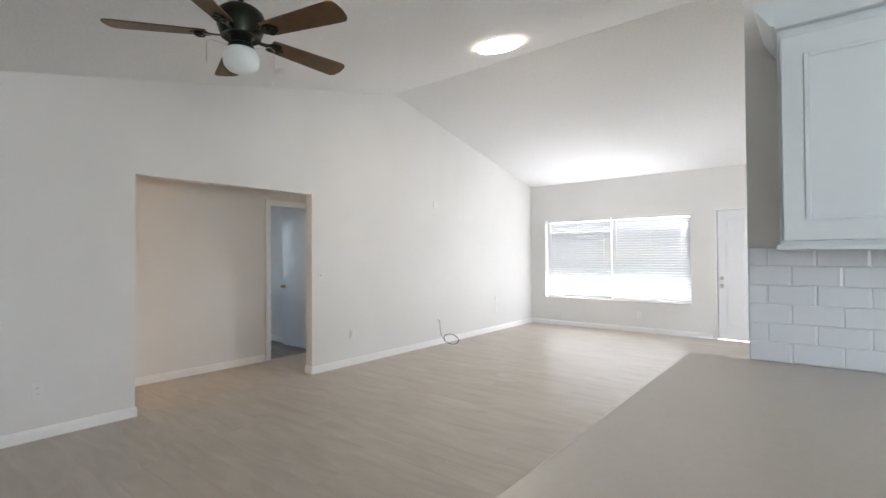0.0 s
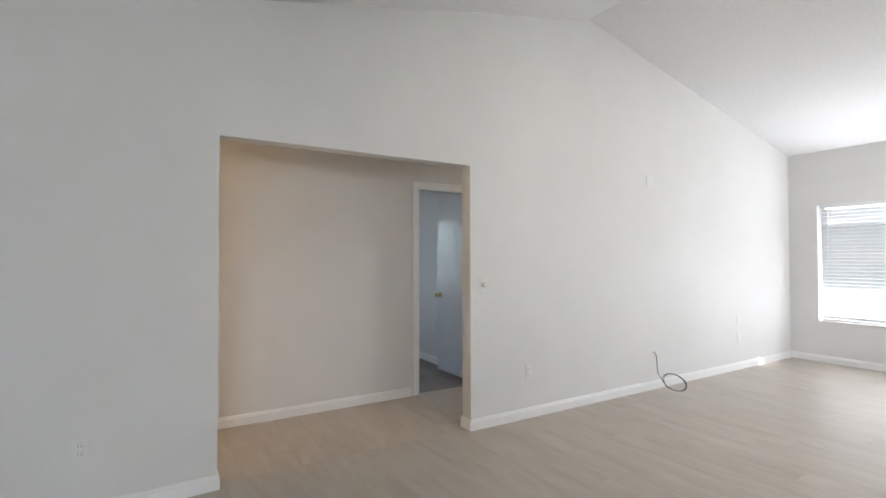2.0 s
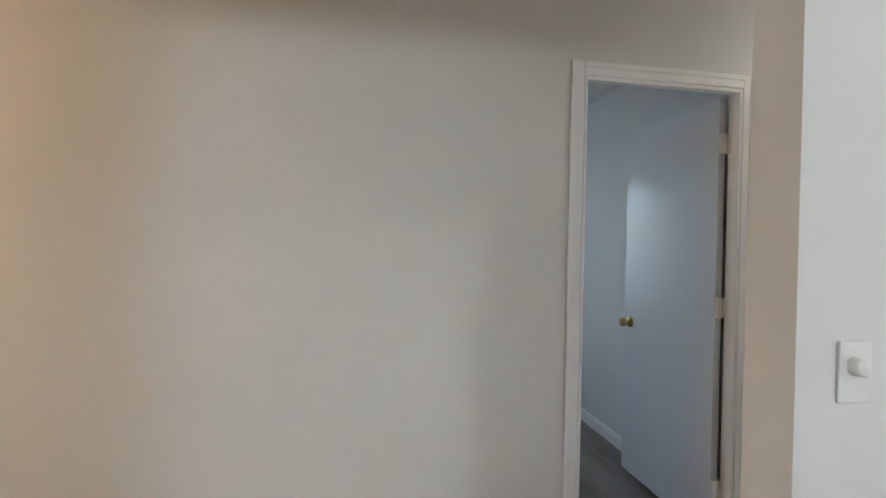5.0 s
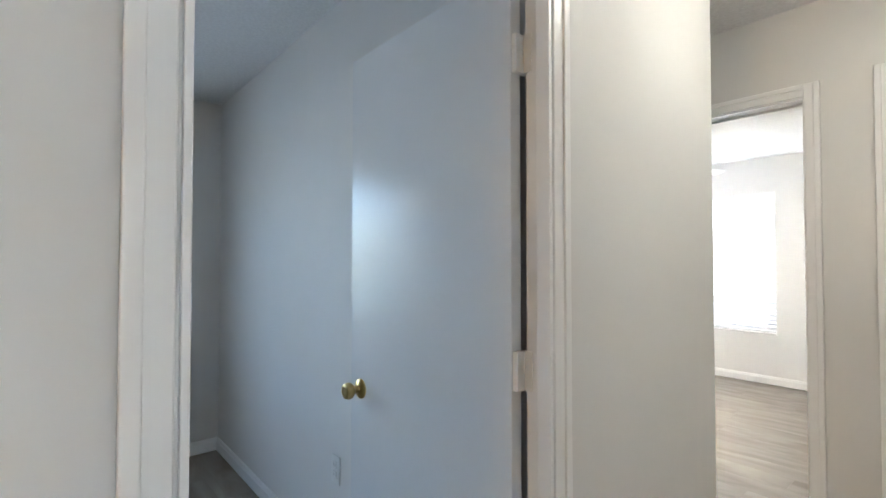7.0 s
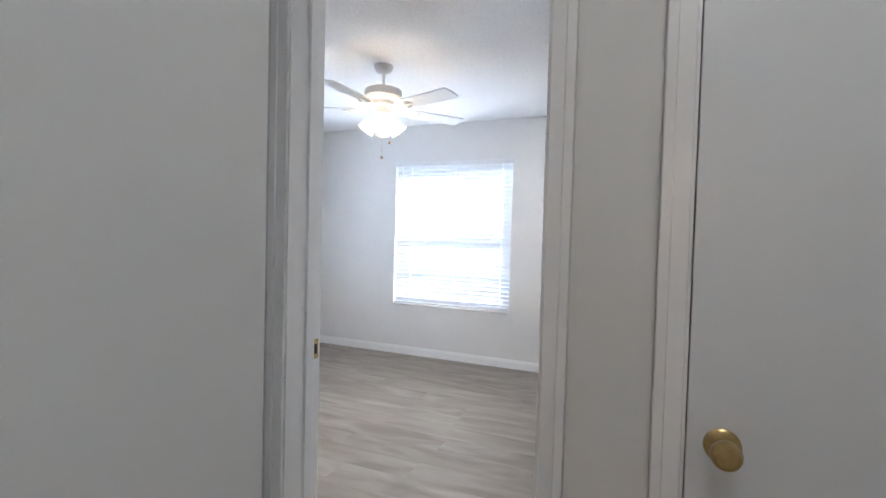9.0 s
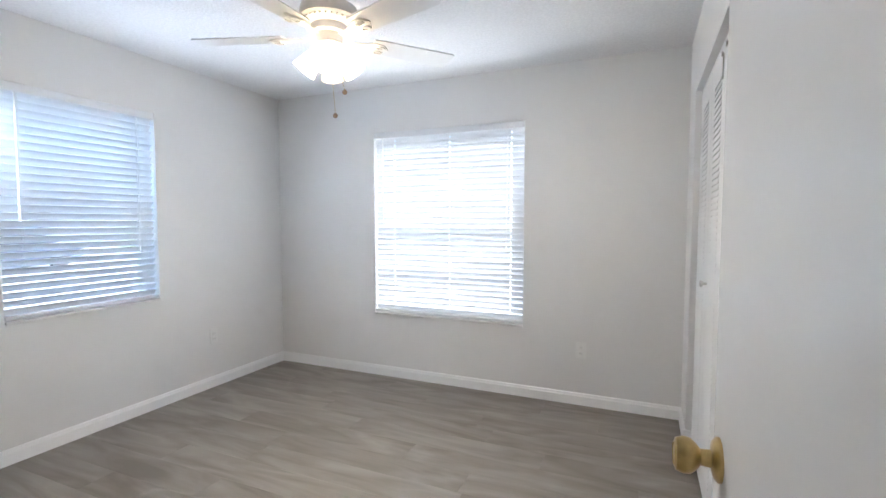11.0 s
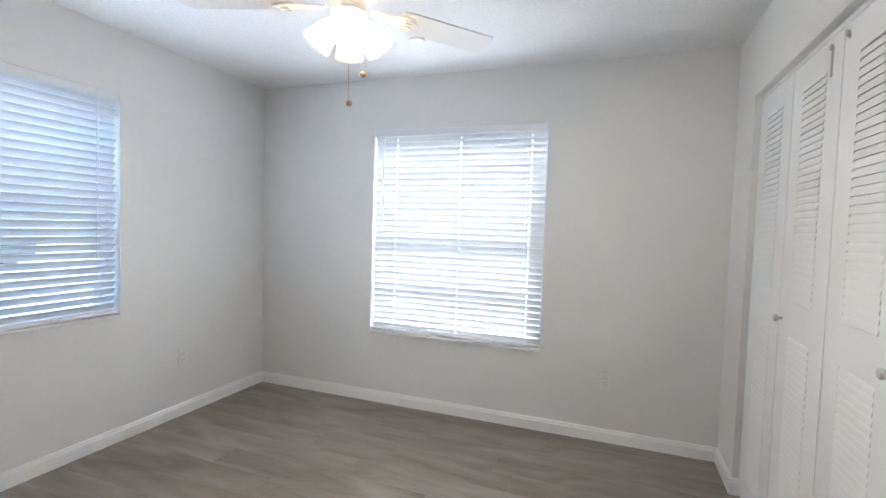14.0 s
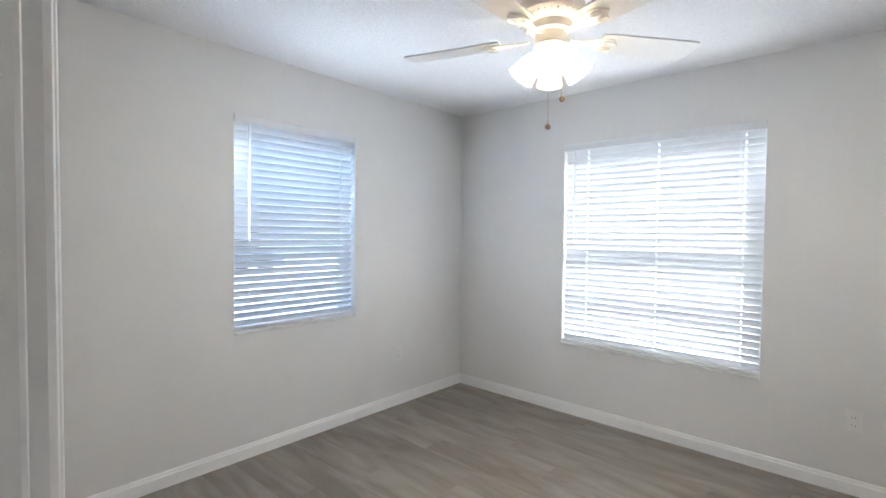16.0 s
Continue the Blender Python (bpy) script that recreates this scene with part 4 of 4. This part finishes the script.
structure("foundation", boxes(((-4.39, -3.12, -0.30), (7.32, YLIV + 0.2, -0.06)), ((-4.39, YLIV + 0.2, -0.30), (0.0, YBED + 0.2, -0.06))), CONCRETE, "pale concrete slab under the house", "foundation")
house = empty("neighbour_house", "blue-grey stucco house across the side yard", "house")
hb = part("wall", boxes(((-39, -6, -0.3), (-34, 26, 2.6))), STUCCO, house)
bm = bmesh.new()
prism(bm, [(-33.4, -7, 2.5), (-36.5, -7, 4.4), (-39.6, -7, 2.5)], (0, 34, 0))
part("roof", bm, ROOFM, house)
for y in (2.5, 7.0, 11.5, 16.0, 20.5):
    part("window", boxes(((-34.02, y, 0.8), (-33.97, y + 1.3, 1.9))), CARGLASS, hb)
car = empty("parked_car", "dark blue car parked in the side yard", "car", at=pose(-19.9, 13.2, -0.285, 0, 0, 100))
bm = bmesh.new()
prism(bm, [(-2.2, -0.85, 0.3), (2.2, -0.85, 0.3), (2.25, -0.85, 0.7), (1.3, -0.85, 0.85), (0.7, -0.85, 1.4), (-1.0, -0.85, 1.42), (-1.8, -0.85, 0.9), (-2.25, -0.85, 0.8)], (0, 1.7, 0))
cb = part("body", bm, CARPAINT, car)
bm = bmesh.new()
prism(bm, [(1.15, -0.86, 0.88), (0.68, -0.86, 1.34), (-0.95, -0.86, 1.36), (-1.6, -0.86, 0.92)], (0, 1.72, 0))
part("side_window", bm, CARGLASS, cb)
for x in (-1.35, 1.4):
    for y in (-0.8, 0.8):
        bm = bmesh.new()
        cyl(bm, (x, y - 0.1, 0.32), (x, y + 0.1, 0.32), 0.32, seg=24)
        part("wheel", bm, TYRE, car)

# ---- pieces: backsplash tiles and floor planks ----
structure("backsplash", boxes(((4.312, 1.932, 0.921), (7.0, 1.9395, 1.37))), GROUT, "white glazed subway tile backsplash in running bond", "backsplash")
splash = bpy.data.objects["backsplash"]


def tile_mesh(w, h):
    bm = bmesh.new()
    b, bl, bz, d = 0.0084, 0.003, 0.0025, 0.0031
    lo = [bm.verts.new((x, 0, z)) for x, z in ((0, 0), (w, 0), (w, h), (0, h))]
    mid = [bm.verts.new((x, -0.0003, z)) for x, z in ((0, 0), (w, 0), (w, h), (0, h))]
    top = [bm.verts.new((x, -d, z)) for x, z in ((bl, bz), (w - b, bz), (w - b, h - bz), (bl, h - bz))]
    for p, q in ((lo, mid), (mid, top)):
        for i in range(4):
            bm.faces.new((p[i], p[(i + 1) % 4], q[(i + 1) % 4], q[i]))
    bm.faces.new(top)
    return finish(bm, "tile", TILE)


TW, TH = 0.152, 0.0745
cuts = {}
for r in range(6):
    x = 4.312
    for k in range(8):
        w = TW - (0.012 + (TW / 2 if r % 2 else 0) if k == 0 else 0)
        if round(w, 4) not in cuts:
            cuts[round(w, 4)] = tile_mesh(w - 0.0014, TH - 0.0008)
        t = new("tile", cuts[round(w, 4)])
        t.parent = splash
        t.location = (x, 1.9318, 0.922 + r * TH)
        x += w


def planks(name, x0, x1, y0, y1, material, label, cap, near):
    """Floor planks along x over a dark bed; those of the rows nearest `near` (a y-range) are single pieces, up to cap."""
    root = structure(name, boxes(((x0, y0, -0.06), (x1, y1, -0.0045))), SUBFLOOR, label, "floor")
    w, length = 0.182, 1.22
    shared, rest, made = {}, [], 0
    rng = random.Random(7)
    y, row = y0, 0
    while y < y1 - 0.004:
        wy = min(w, y1 - y)
        x = x0 - rng.random() * length
        while x < x1:
            a, b = max(x, x0), min(x + length, x1)
            if b - a > 0.02:
                key = (round(b - a, 3), round(wy, 3))
                if near[0] <= y <= near[1] and made < cap:
                    if key not in shared:
                        bm = bmesh.new()
                        hx, hy = key[0] / 2 - 0.0003, key[1] / 2 - 0.0003
                        lo = [bm.verts.new((sx * hx, sy * hy, -0.004)) for sx, sy in ((-1, -1), (1, -1), (1, 1), (-1, 1))]
                        mi = [bm.verts.new((sx * hx, sy * hy, -0.0007)) for sx, sy in ((-1, -1), (1, -1), (1, 1), (-1, 1))]
                        up = [bm.verts.new((sx * (hx - 0.0007), sy * (hy - 0.0007), 0.0)) for sx, sy in ((-1, -1), (1, -1), (1, 1), (-1, 1))]
                        for p, q in ((lo, mi), (mi, up)):
                            for i in range(4):
                                bm.faces.new((p[i], p[(i + 1) % 4], q[(i + 1) % 4], q[i]))
                        bm.faces.new(up)
                        shared[key] = finish(bm, "plank", material)
                    p = new("plank", shared[key])
                    p.parent = root
                    p.location = ((a + b) / 2, y + wy / 2, 0)
                    made += 1
                else:
                    rest.append(((a + 0.0006, y + 0.0006, -0.004), (b - 0.0006, y + wy - 0.0006, 0.0)))
            x += length
        y += wy
        row += 1
    if rest:
        tagged(part("planks_beyond", boxes(*rest), material, root), kind="stuff")
    return root


planks("floor_bedroom", XSIDE, -0.70, YB0 + 0.06, YBED, FLOOR_B, "grey-brown wood-look vinyl plank floor", 200, (5, 9))
planks("floor_bedroom_side", XSIDE, -1.91, 4.565, YB0 + 0.06, FLOOR_B, "grey-brown wood-look vinyl plank floor", 60, (4, 9))
planks("floor_closet", -0.70, -0.115, YB1, YBED, FLOOR_B, "grey-brown wood-look vinyl plank floor of the closet", 40, (8, 9))
planks("floor_back_bedroom", -3.98, FX - 0.04, -2.0, 3.83, FLOOR_B, "dark grey-brown wood-look vinyl plank floor", 60, (2.2, 4))
planks("floor_living", -0.06, 7.2, -3.0, YLIV, FLOOR_L, "pale oak wood-look vinyl plank floor", 290, (0.6, 7.9))
planks("floor_hall", FX - 0.04, -0.06, -2.0, YB0 + 0.06, FLOOR_L, "pale oak wood-look vinyl plank floor of the hall", 60, (0.5, 5.5))
planks("floor_nook", -1.91, FX - 0.04, 4.64, YB0 + 0.06, FLOOR_L, "pale oak wood-look vinyl plank floor of the nook", 20, (4, 5.5))
